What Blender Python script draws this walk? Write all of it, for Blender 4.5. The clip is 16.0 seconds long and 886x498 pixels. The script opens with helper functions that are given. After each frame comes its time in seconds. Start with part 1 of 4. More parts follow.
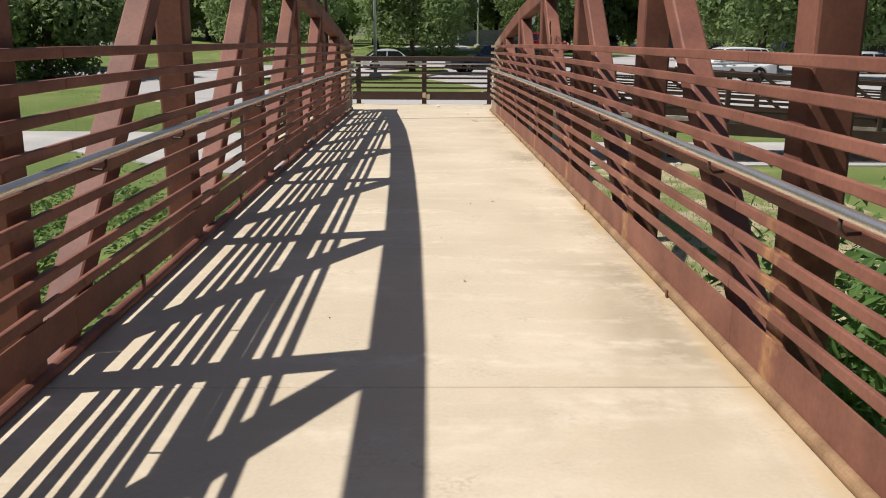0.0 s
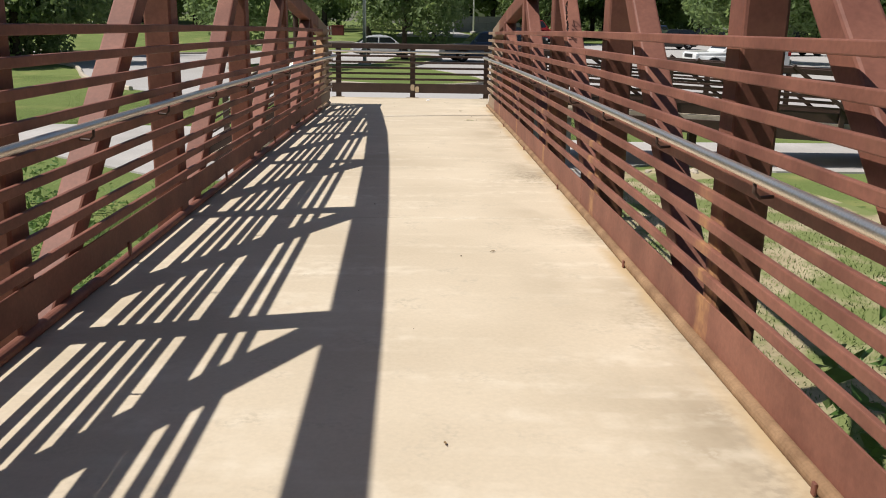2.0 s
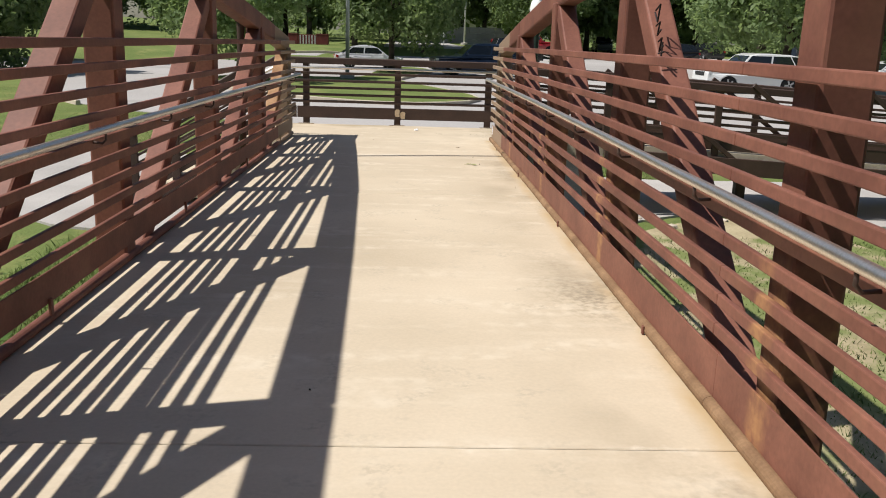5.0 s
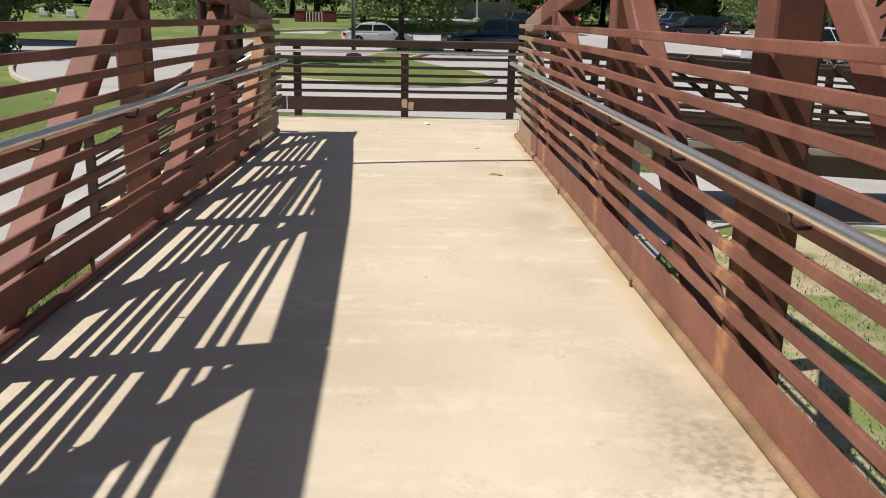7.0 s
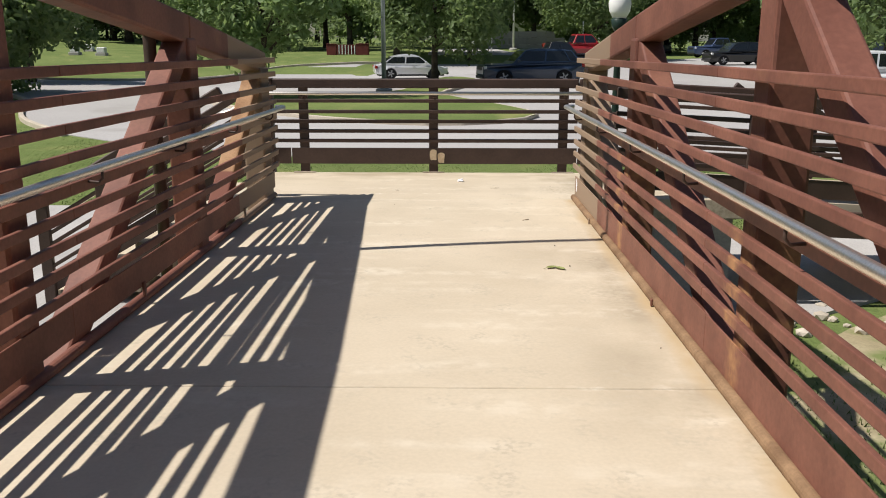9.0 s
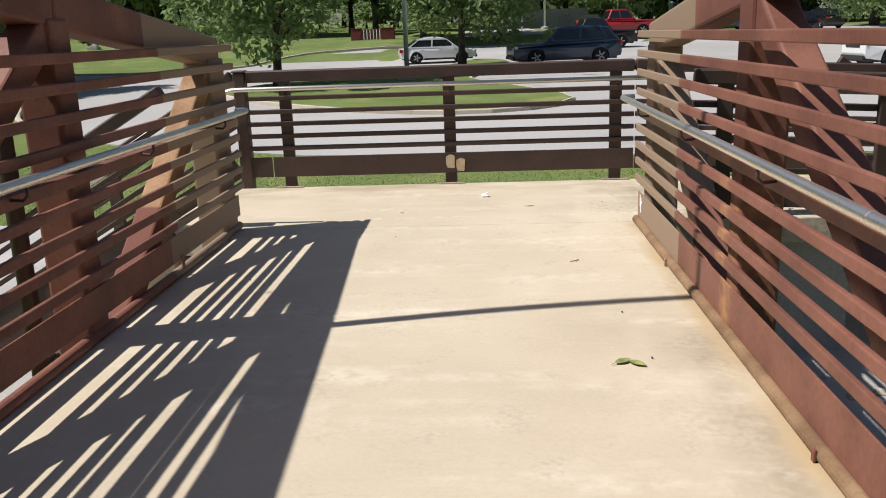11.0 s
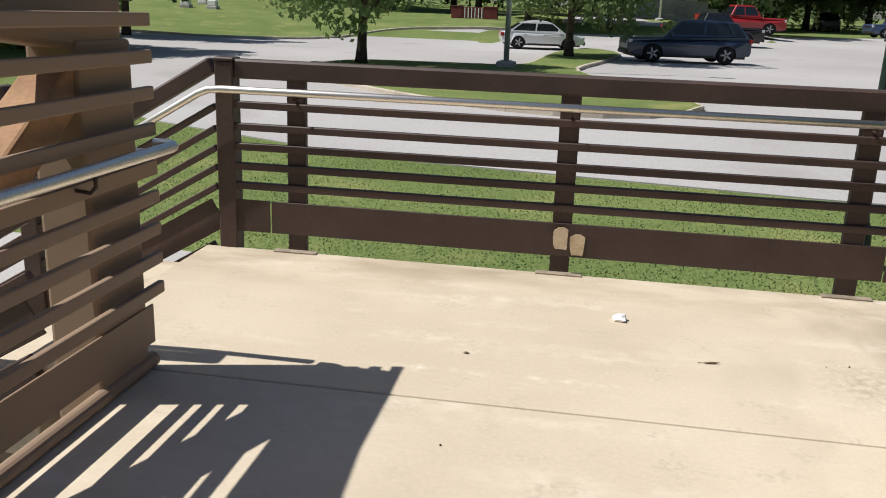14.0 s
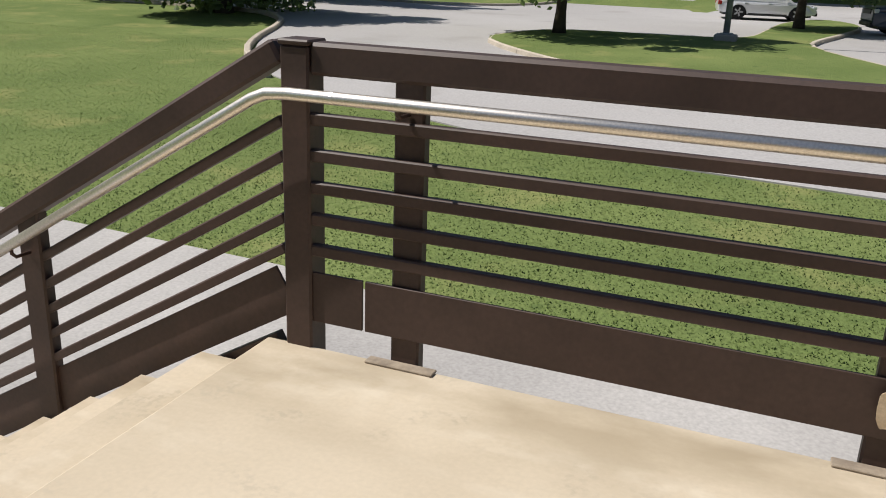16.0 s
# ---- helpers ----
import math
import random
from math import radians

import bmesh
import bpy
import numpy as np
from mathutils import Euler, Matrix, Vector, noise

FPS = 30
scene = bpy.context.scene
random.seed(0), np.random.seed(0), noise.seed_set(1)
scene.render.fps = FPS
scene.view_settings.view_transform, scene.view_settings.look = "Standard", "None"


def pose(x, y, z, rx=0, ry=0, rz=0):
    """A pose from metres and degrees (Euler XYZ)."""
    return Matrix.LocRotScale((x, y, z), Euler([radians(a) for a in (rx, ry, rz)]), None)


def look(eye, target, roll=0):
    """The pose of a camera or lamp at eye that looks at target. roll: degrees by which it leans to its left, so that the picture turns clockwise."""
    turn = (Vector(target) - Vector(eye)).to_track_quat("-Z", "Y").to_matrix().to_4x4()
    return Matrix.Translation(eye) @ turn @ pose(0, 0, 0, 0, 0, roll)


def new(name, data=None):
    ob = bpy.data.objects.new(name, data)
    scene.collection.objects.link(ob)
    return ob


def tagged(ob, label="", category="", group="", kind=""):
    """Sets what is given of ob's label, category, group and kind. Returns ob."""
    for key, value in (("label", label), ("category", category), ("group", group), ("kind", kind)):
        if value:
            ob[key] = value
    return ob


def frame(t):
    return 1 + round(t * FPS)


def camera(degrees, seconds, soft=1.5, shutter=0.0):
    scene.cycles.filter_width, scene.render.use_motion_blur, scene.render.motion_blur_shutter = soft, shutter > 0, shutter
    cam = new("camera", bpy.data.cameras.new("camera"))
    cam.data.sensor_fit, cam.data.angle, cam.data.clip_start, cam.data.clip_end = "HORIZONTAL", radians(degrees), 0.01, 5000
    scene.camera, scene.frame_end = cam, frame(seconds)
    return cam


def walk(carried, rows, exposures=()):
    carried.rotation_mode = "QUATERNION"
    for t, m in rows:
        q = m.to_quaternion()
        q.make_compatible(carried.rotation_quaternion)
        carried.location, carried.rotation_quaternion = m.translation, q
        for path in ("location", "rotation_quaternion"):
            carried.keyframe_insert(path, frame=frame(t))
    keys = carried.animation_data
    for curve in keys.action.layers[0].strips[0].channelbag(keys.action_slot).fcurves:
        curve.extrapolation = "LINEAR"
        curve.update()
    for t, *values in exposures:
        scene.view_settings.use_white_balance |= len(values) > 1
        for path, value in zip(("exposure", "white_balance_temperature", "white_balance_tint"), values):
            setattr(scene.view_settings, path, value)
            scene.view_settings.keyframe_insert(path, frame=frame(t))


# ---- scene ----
cam = camera(54.19, 16.0, soft=1.0)
PATH = [
    (0, (-0.106, -0.229, 1.552), (-0.066, 1.713, 1.075), 0.38),
    (0.5, (-0.102, 0.349, 1.543), (-0.043, 2.293, 1.074), -0.02),
    (1, (-0.078, 0.925, 1.541), (-0.029, 2.868, 1.069), 0.37),
    (1.5, (-0.042, 1.506, 1.547), (0.01, 3.45, 1.08), 0.61),
    (2, (0.032, 2.073, 1.522), (0.086, 4.007, 1.017), 0.95),
    (2.5, (0.065, 2.654, 1.542), (0.127, 4.58, 1.008), 1.59),
    (3, (0.061, 3.21, 1.539), (0.072, 5.139, 1.013), 0.89),
    (3.5, (0.064, 3.791, 1.55), (0.035, 5.725, 1.043), 1.10),
    (4, (0.056, 4.381, 1.55), (0.084, 6.32, 1.061), 0.93),
    (4.5, (0.064, 4.985, 1.539), (0.087, 6.924, 1.051), 1.01),
    (5, (0.053, 5.565, 1.546), (0.138, 7.504, 1.063), 1.86),
    (7.5, (0.109, 8.329, 1.537), (0.135, 10.255, 0.995), 0.32),
    (8, (0.132, 8.93, 1.527), (0.088, 10.855, 0.989), 0.20),
    (8.5, (0.141, 9.528, 1.533), (0.15, 11.463, 1.03), 0.97),
    (9, (0.131, 10.106, 1.55), (0.1, 12.05, 1.078), 0.03),
    (11.5, (0.236, 12.851, 1.46), (0.117, 14.777, 0.934), -1.94),
    (12, (0.221, 13.429, 1.449), (0.097, 15.351, 0.909), -0.96),
    (12.5, (0.192, 14.007, 1.452), (0.009, 15.926, 0.92), 0.44),
    (13, (0.131, 14.544, 1.453), (-0.117, 16.452, 0.909), 0.47),
    (13.5, (0.074, 15.104, 1.45), (-0.259, 16.997, 0.897), 0.80),
    (14, (-0.068, 15.662, 1.45), (-0.367, 17.561, 0.9), 2.14),
    (14.5, (-0.212, 16.222, 1.421), (-0.581, 18.099, 0.836), 1.32),
    (15, (-0.337, 16.767, 1.405), (-0.759, 18.629, 0.81), 0.28),
    (15.5, (-0.421, 17.286, 1.373), (-0.948, 19.113, 0.753), 0.20),
    (16, (-0.528, 17.831, 1.37), (-1.233, 19.592, 0.736), 2.16),
]

walk(cam, [(t, look(eye, target, roll)) for t, eye, target, roll in PATH], exposures=[(0.0, 0.15, 6480, 10), (9.0, 0.15, 6440, 10), (12.0, 0.16, 6250, 10), (15.0, 0.15, 6270, 10), (15.5, 0.07, 6340, 10), (16.0, 0.05, 6360, 10)])

# ---------- light ----------
SUN_WAY = Vector((0.668, 0.167, -1.0)).normalized()
world = bpy.data.worlds.new("sky")
scene.world = world
world.use_nodes = True
wn, wl = world.node_tree.nodes, world.node_tree.links
wn.clear()
sky = wn.new("ShaderNodeTexSky")
sky.sky_type = "NISHITA"
sky.sun_disc = False
sky.sun_elevation = math.asin(-SUN_WAY.z)
sky.sun_rotation = math.atan2(-SUN_WAY.x, -SUN_WAY.y)
background = wn.new("ShaderNodeBackground")
background.inputs["Strength"].default_value = 0.067
wout = wn.new("ShaderNodeOutputWorld")
wl.new(sky.outputs[0], background.inputs[0])
wl.new(background.outputs[0], wout.inputs[0])
sun_data = bpy.data.lights.new("sun", "SUN")
sun_data.energy = 5.0
sun_data.angle = radians(0.55)
sun_data.color = (1.0, 0.945, 0.87)
sun = new("sun", sun_data)
sun.matrix_world = look((0, 0, 30), Vector((0, 0, 30)) + SUN_WAY)

# ---------- materials ----------


def rgb(r, g, b):
    return (r, g, b, 1.0)


def material(name, low, high, rough=0.8, metal=0.0, scale=6.0, fine=60.0, bump=0.3, dist=0.004, spread=0.12, contrast=(0.35, 0.65), specular=0.3, amp=0.14):
    """A surface with stains at a large scale, grain at a small one, and a tone of its own for each object."""
    m = bpy.data.materials.new(name)
    m.use_nodes = True
    n, l = m.node_tree.nodes, m.node_tree.links
    b = n["Principled BSDF"]
    coord = n.new("ShaderNodeTexCoord")
    geo = n.new("ShaderNodeNewGeometry")
    big, small = n.new("ShaderNodeTexNoise"), n.new("ShaderNodeTexNoise")
    big.inputs["Scale"].default_value, big.inputs["Detail"].default_value = scale, 6.0
    small.inputs["Scale"].default_value, small.inputs["Detail"].default_value = fine, 4.0
    l.new(geo.outputs["Position"], big.inputs["Vector"])
    l.new(geo.outputs["Position"], small.inputs["Vector"])
    ramp = n.new("ShaderNodeValToRGB")
    ramp.color_ramp.elements[0].position, ramp.color_ramp.elements[1].position = contrast
    ramp.color_ramp.elements[0].color, ramp.color_ramp.elements[1].color = rgb(*low), rgb(*high)
    l.new(big.outputs["Fac"], ramp.inputs[0])
    info = n.new("ShaderNodeObjectInfo")
    tone = n.new("ShaderNodeMapRange")
    tone.inputs["To Min"].default_value, tone.inputs["To Max"].default_value = 1 - spread, 1 + spread
    l.new(info.outputs["Random"], tone.inputs["Value"])
    grain = n.new("ShaderNodeMapRange")
    grain.inputs["From Min"].default_value, grain.inputs["From Max"].default_value = 0.25, 0.75
    grain.inputs["To Min"].default_value, grain.inputs["To Max"].default_value = 1 - amp, 1 + amp
    l.new(small.outputs["Fac"], grain.inputs["Value"])
    both = n.new("ShaderNodeMath")
    both.operation = "MULTIPLY"
    l.new(tone.outputs[0], both.inputs[0])
    l.new(grain.outputs[0], both.inputs[1])
    mul = n.new("ShaderNodeVectorMath")
    mul.operation = "SCALE"
    l.new(ramp.outputs[0], mul.inputs[0])
    l.new(both.outputs[0], mul.inputs["Scale"])
    l.new(mul.outputs[0], b.inputs["Base Color"])
    b.inputs["Roughness"].default_value, b.inputs["Metallic"].default_value = rough, metal
    b.inputs["Specular IOR Level"].default_value = specular
    if bump:
        bp = n.new("ShaderNodeBump")
        bp.inputs["Strength"].default_value, bp.inputs["Distance"].default_value = bump, dist
        l.new(small.outputs["Fac"], bp.inputs["Height"])
        l.new(bp.outputs[0], b.inputs["Normal"])
    return m


def plain(name, colour, rough=0.5, metal=0.0, specular=0.5, emit=0.0):
    m = bpy.data.materials.new(name)
    m.use_nodes = True
    b = m.node_tree.nodes["Principled BSDF"]
    b.inputs["Base Color"].default_value = rgb(*colour)
    b.inputs["Roughness"].default_value, b.inputs["Metallic"].default_value = rough, metal
    b.inputs["Specular IOR Level"].default_value = specular
    if emit:
        b.inputs["Emission Color"].default_value = rgb(*colour)
        b.inputs["Emission Strength"].default_value = emit
    return m


def mixed(m, fac, colour):
    """Lays a second colour over a material's own where fac (a socket) is 1."""
    n, l = m.node_tree.nodes, m.node_tree.links
    b = n["Principled BSDF"]
    old = b.inputs["Base Color"].links[0].from_socket
    mix = n.new("ShaderNodeMix")
    mix.data_type = "RGBA"
    l.new(fac, mix.inputs["Factor"])
    l.new(old, mix.inputs["A"])
    mix.inputs["B"].default_value = rgb(*colour)
    l.new(mix.outputs["Result"], b.inputs["Base Color"])
    return mix


def stretch_noise(m, scale, vec=(1, 1, 1), low=0.5, high=0.6, detail=5.0):
    """A socket that is 1 in noisy patches of the given stretch."""
    n, l = m.node_tree.nodes, m.node_tree.links
    geo = n.new("ShaderNodeNewGeometry")
    mp = n.new("ShaderNodeVectorMath")
    mp.operation = "MULTIPLY"
    mp.inputs[1].default_value = vec
    l.new(geo.outputs["Position"], mp.inputs[0])
    noi = n.new("ShaderNodeTexNoise")
    noi.inputs["Scale"].default_value, noi.inputs["Detail"].default_value = scale, detail
    l.new(mp.outputs[0], noi.inputs["Vector"])
    rng = n.new("ShaderNodeMapRange")
    rng.inputs["From Min"].default_value, rng.inputs["From Max"].default_value = low, high
    l.new(noi.outputs["Fac"], rng.inputs["Value"])
    return rng.outputs[0]


def axis_range(m, axis, a, b, wobble=0.0, wscale=8.0):
    """A socket that goes from 0 at a to 1 at b along a world axis."""
    n, l = m.node_tree.nodes, m.node_tree.links
    geo = n.new("ShaderNodeNewGeometry")
    sep = n.new("ShaderNodeSeparateXYZ")
    l.new(geo.outputs["Position"], sep.inputs[0])
    src = sep.outputs["XYZ".index(axis)]
    if wobble:
        noi = n.new("ShaderNodeTexNoise")
        noi.inputs["Scale"].default_value = wscale
        l.new(geo.outputs["Position"], noi.inputs["Vector"])
        add = n.new("ShaderNodeMath")
        add.operation = "MULTIPLY_ADD"
        l.new(noi.outputs["Fac"], add.inputs[0])
        add.inputs[1].default_value = wobble
        l.new(src, add.inputs[2])
        src = add.outputs[0]
    rng = n.new("ShaderNodeMapRange")
    rng.inputs["From Min"].default_value, rng.inputs["From Max"].default_value = a, b
    l.new(src, rng.inputs["Value"])
    return rng.outputs[0]


def times(m, a, b):
    n, l = m.node_tree.nodes, m.node_tree.links
    mul = n.new("ShaderNodeMath")
    mul.operation = "MULTIPLY"
    l.new(a, mul.inputs[0])
    l.new(b, mul.inputs[1])
    return mul.outputs[0]


PAINT_END = 17.2
M_deck = material("pale_concrete", (0.485, 0.408, 0.300), (0.605, 0.52, 0.398), rough=0.92, scale=0.75, fine=55, bump=0.02, dist=0.0006, spread=0.02, contrast=(0.28, 0.72), specular=0.2, amp=0.045)
# grime towards the sunny kerb, pale laitance smears, speckled wear, rust runs, dirt along the outer edge
mixed(M_deck, times(M_deck, stretch_noise(M_deck, 1.5, (1, 0.55, 1), 0.44, 0.70), axis_range(M_deck, "X", 0.5, 1.2)), (0.31, 0.255, 0.18))
mixed(M_deck, times(M_deck, times(M_deck, stretch_noise(M_deck, 0.9, (1, 0.6, 1), 0.50, 0.66), stretch_noise(M_deck, 26.0, (1, 1, 1), 0.40, 0.62)), axis_range(M_deck, "X", 0.75, 1.15)), (0.29, 0.245, 0.18))
mixed(M_deck, times(M_deck, stretch_noise(M_deck, 1.9, (0.45, 2.4, 1), 0.50, 0.78), stretch_noise(M_deck, 11.0, (1, 1, 1), 0.38, 0.62)), (0.66, 0.59, 0.475))
mixed(M_deck, times(M_deck, stretch_noise(M_deck, 5.0, (1, 1, 1), 0.55, 0.70), stretch_noise(M_deck, 40.0, (1, 1, 1), 0.45, 0.62)), (0.47, 0.405, 0.31))
mixed(M_deck, times(M_deck, times(M_deck, axis_range(M_deck, "X", 1.20, 1.28, 0.06, 3.0), axis_range(M_deck, "Y", 18.65, 18.5)), stretch_noise(M_deck, 3.0, (1, 0.5, 1), 0.3, 0.6)), (0.46, 0.345, 0.205))
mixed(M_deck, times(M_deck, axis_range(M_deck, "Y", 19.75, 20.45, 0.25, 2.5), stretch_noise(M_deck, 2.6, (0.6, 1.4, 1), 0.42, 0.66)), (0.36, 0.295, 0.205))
M_steel = material("weathering_steel", (0.146, 0.057, 0.040), (0.224, 0.093, 0.064), rough=0.6, scale=2.5, fine=45, bump=0.25, dist=0.002, spread=0.1, specular=0.35)
mixed(M_steel, stretch_noise(M_steel, 2.2, (1, 1, 1), 0.60, 0.90), (0.27, 0.13, 0.08))


def near_posts(m, first, pitch, reach):
    """A socket that is 1 beside the truss posts, with a ragged edge."""
    n, l = m.node_tree.nodes, m.node_tree.links
    geo = n.new("ShaderNodeNewGeometry")
    sep = n.new("ShaderNodeSeparateXYZ")
    l.new(geo.outputs["Position"], sep.inputs[0])
    fold = n.new("ShaderNodeMath")
    fold.operation = "PINGPONG"
    shift = n.new("ShaderNodeMath")
    shift.operation = "SUBTRACT"
    l.new(sep.outputs["Y"], shift.inputs[0])
    shift.inputs[1].default_value = first - pitch * 8
    l.new(shift.outputs[0], fold.inputs[0])
    fold.inputs[1].default_value = pitch / 2
    noi = n.new("ShaderNodeTexNoise")
    noi.inputs["Scale"].default_value = 13.0
    l.new(geo.outputs["Position"], noi.inputs["Vector"])
    add = n.new("ShaderNodeMath")
    add.operation = "MULTIPLY_ADD"
    l.new(noi.outputs["Fac"], add.inputs[0])
    add.inputs[1].default_value = 0.16
    l.new(fold.outputs[0], add.inputs[2])
    rng = n.new("ShaderNodeMapRange")
    rng.inputs["From Min"].default_value, rng.inputs["From Max"].default_value = reach + 0.13, reach + 0.05
    l.new(add.outputs[0], rng.inputs["Value"])
    return rng.outputs[0]


joint_bloom = times(M_deck, near_posts(M_deck, 3.15, 5.25, -0.02), stretch_noise(M_deck, 2.2, (1, 0.3, 1), 0.48, 0.62))
mixed(M_deck, times(M_deck, joint_bloom, stretch_noise(M_deck, 30.0, (1, 1, 1), 0.3, 0.6)), (0.74, 0.68, 0.58))
bloom = times(M_steel, near_posts(M_steel, 3.12, 2.615, 0.05), axis_range(M_steel, "X", 1.14, 1.16))
bloom = times(M_steel, bloom, axis_range(M_steel, "Z", 1.0, 0.74, 0.1))
mixed(M_steel, times(M_steel, bloom, stretch_noise(M_steel, 18.0, (1, 1, 1), 0.25, 0.6)), (0.36, 0.185, 0.085))
mixed(M_steel, axis_range(M_steel, "Y", PAINT_END, PAINT_END + 0.015), (0.27, 0.19, 0.13))
M_rust = material("rust_stained_steel", (0.17, 0.10, 0.055), (0.27, 0.17, 0.095), rough=0.9, scale=5, fine=70, spread=0.1)
M_run = material("orange_rust_run", (0.30, 0.165, 0.085), (0.44, 0.27, 0.15), rough=0.8, scale=4, fine=60, bump=0.2, dist=0.001)
mixed(M_run, axis_range(M_run, "Y", PAINT_END, PAINT_END - 0.015), (0.17, 0.066, 0.046))
M_brown = material("brown_fence_paint", (0.050, 0.030, 0.023), (0.070, 0.042, 0.033), rough=0.55, scale=3, fine=60, bump=0.12, dist=0.001, spread=0.08, specular=0.4)
M_plate = material("dusty_steel_plate", (0.20, 0.16, 0.12), (0.34, 0.28, 0.21), rough=0.85, scale=12, fine=60)
M_scrape = material("bare_scraped_metal", (0.42, 0.32, 0.20), (0.55, 0.44, 0.30), rough=0.8, scale=14, fine=80)
M_stainless = material("brushed_stainless_steel", (0.74, 0.69, 0.62), (0.82, 0.77, 0.70), rough=0.40, metal=1.0, scale=3, fine=120, bump=0.05, dist=0.0005, spread=0.03)
M_concrete = material("grey_concrete", (0.34, 0.325, 0.31), (0.43, 0.41, 0.39), rough=0.92, scale=0.7, fine=40, bump=0.3, dist=0.002, spread=0.05, specular=0.2)
M_road = material("sun_bleached_asphalt", (0.345, 0.33, 0.32), (0.42, 0.405, 0.395), rough=0.95, scale=0.12, fine=25, bump=0.4, dist=0.004, spread=0.0, contrast=(0.3, 0.7), specular=0.15)
mixed(M_road, stretch_noise(M_road, 0.35, (1, 1, 1), 0.60, 0.70), (0.33, 0.315, 0.30))
M_joint = material("dark_joint_sealant", (0.05, 0.045, 0.038), (0.11, 0.095, 0.08), rough=0.9, scale=9, fine=60)
M_kerb = material("kerb_concrete", (0.40, 0.35, 0.28), (0.52, 0.46, 0.38), rough=0.92, scale=1.0, fine=30)
M_grass = material("mown_grass", (0.108, 0.150, 0.046), (0.172, 0.212, 0.072), rough=0.95, scale=0.35, fine=22, bump=0.8, dist=0.03, spread=0.0, contrast=(0.3, 0.7), specular=0.1)
mixed(M_grass, stretch_noise(M_grass, 0.8, (1, 1, 1), 0.55, 0.75), (0.235, 0.24, 0.09))
mixed(M_grass, stretch_noise(M_grass, 5.0, (1, 1, 1), 0.60, 0.72), (0.10, 0.14, 0.046))
M_bank = material("dry_bank_soil", (0.30, 0.25, 0.15), (0.42, 0.36, 0.23), rough=0.97, scale=1.6, fine=30, bump=0.4, dist=0.01, spread=0.0)
mixed(M_bank, stretch_noise(M_bank, 1.3, (1, 1, 1), 0.46, 0.56), (0.17, 0.20, 0.07))
M_blade = material("grass_blades", (0.105, 0.148, 0.044), (0.165, 0.205, 0.066), rough=0.8, scale=0.5, fine=5, bump=0, spread=0.0)
M_leaf = material("leaf_green", (0.11, 0.17, 0.07), (0.20, 0.275, 0.12), rough=0.6, scale=0.6, fine=6, bump=0, spread=0.25)
M_leaf_dark = material("dark_leaf_green", (0.11, 0.155, 0.075), (0.19, 0.25, 0.12), rough=0.65, scale=0.5, fine=5, bump=0, spread=0.25)
M_bush = material("broad_bush_leaf", (0.06, 0.13, 0.03), (0.12, 0.21, 0.06), rough=0.45, scale=1.5, fine=9, bump=0, spread=0.2)
M_bark = material("bark", (0.05, 0.04, 0.03), (0.10, 0.08, 0.06), rough=0.95, scale=3, fine=25, bump=0.8, dist=0.02, spread=0.1)


def see_through(m, share, colour):
    n, l = m.node_tree.nodes, m.node_tree.links
    out = n["Material Output"]
    tr = n.new("ShaderNodeBsdfTranslucent")
    tr.inputs["Color"].default_value = rgb(*colour)
    mix = n.new("ShaderNodeMixShader")
    mix.inputs[0].default_value = share
    l.new(n["Principled BSDF"].outputs[0], mix.inputs[1])
    l.new(tr.outputs[0], mix.inputs[2])
    l.new(mix.outputs[0], out.inputs["Surface"])


for m in (M_leaf, M_leaf_dark, M_bush, M_blade):
    see_through(m, 0.46, (0.30, 0.40, 0.14))
M_tyre = plain("tyre_rubber", (0.018, 0.018, 0.019), 0.85, 0.0, 0.2)
M_rim = plain("alloy_rim", (0.40, 0.40, 0.41), 0.4, 0.3)
M_glass = plain("dark_car_glass", (0.012, 0.015, 0.018), 0.06, 0.0, 0.6)
M_black = plain("black_plastic", (0.02, 0.02, 0.021), 0.5)
M_headlight = plain("headlight_lens", (0.6, 0.62, 0.63), 0.12, 0.0, 0.7)
M_taillight = plain("taillight_lens", (0.30, 0.012, 0.012), 0.15)
M_galv = material("galvanised_pole", (0.30, 0.33, 0.34), (0.38, 0.41, 0.42), rough=0.5, metal=0.4, scale=2, fine=30, bump=0.1)
M_white = material("white_paint", (0.70, 0.70, 0.68), (0.78, 0.78, 0.76), rough=0.5, scale=4, fine=40, bump=0.05)
M_paper = plain("white_paper", (0.82, 0.83, 0.86), 0.8)
M_green_iron = material("dark_green_cast_iron", (0.012, 0.026, 0.020), (0.022, 0.040, 0.032), rough=0.4, scale=6, fine=40, bump=0.2, dist=0.002)
M_globe = plain("frosted_globe", (0.80, 0.80, 0.78), 0.35)
M_ink = plain("black_ink", (0.02, 0.012, 0.012), 0.7)

# ---------- mesh helpers ----------


def mesh_of(bm, name, mat, smooth=False):
    me = bpy.data.meshes.new(name)
    bm.to_mesh(me)
    bm.free()
    for m in mat if isinstance(mat, (list, tuple)) else (mat,):
        me.materials.append(m)
    if smooth:
        for p in me.polygons:
            p.use_smooth = True
    return me


def thing(name, label, category, at=(0, 0, 0), group="", kind=""):
    ob = new(name)
    ob.empty_display_size = 0.1
    ob.location = at
    return tagged(ob, label, category, group, kind)


def part(name, bm, mat, parent, label="", smooth=False):
    """One mesh object under a thing or part; the bmesh is in the world's coordinates of the parent's own space."""
    ob = new(name, mesh_of(bm, name, mat, smooth))
    ob.parent = parent
    if label:
        tagged(ob, label)
    return ob


def share(name, mesh, parent, m, label=""):
    ob = new(name, mesh)
    ob.parent = parent
    ob.matrix_basis = m
    if label:
        tagged(ob, label)
    return ob


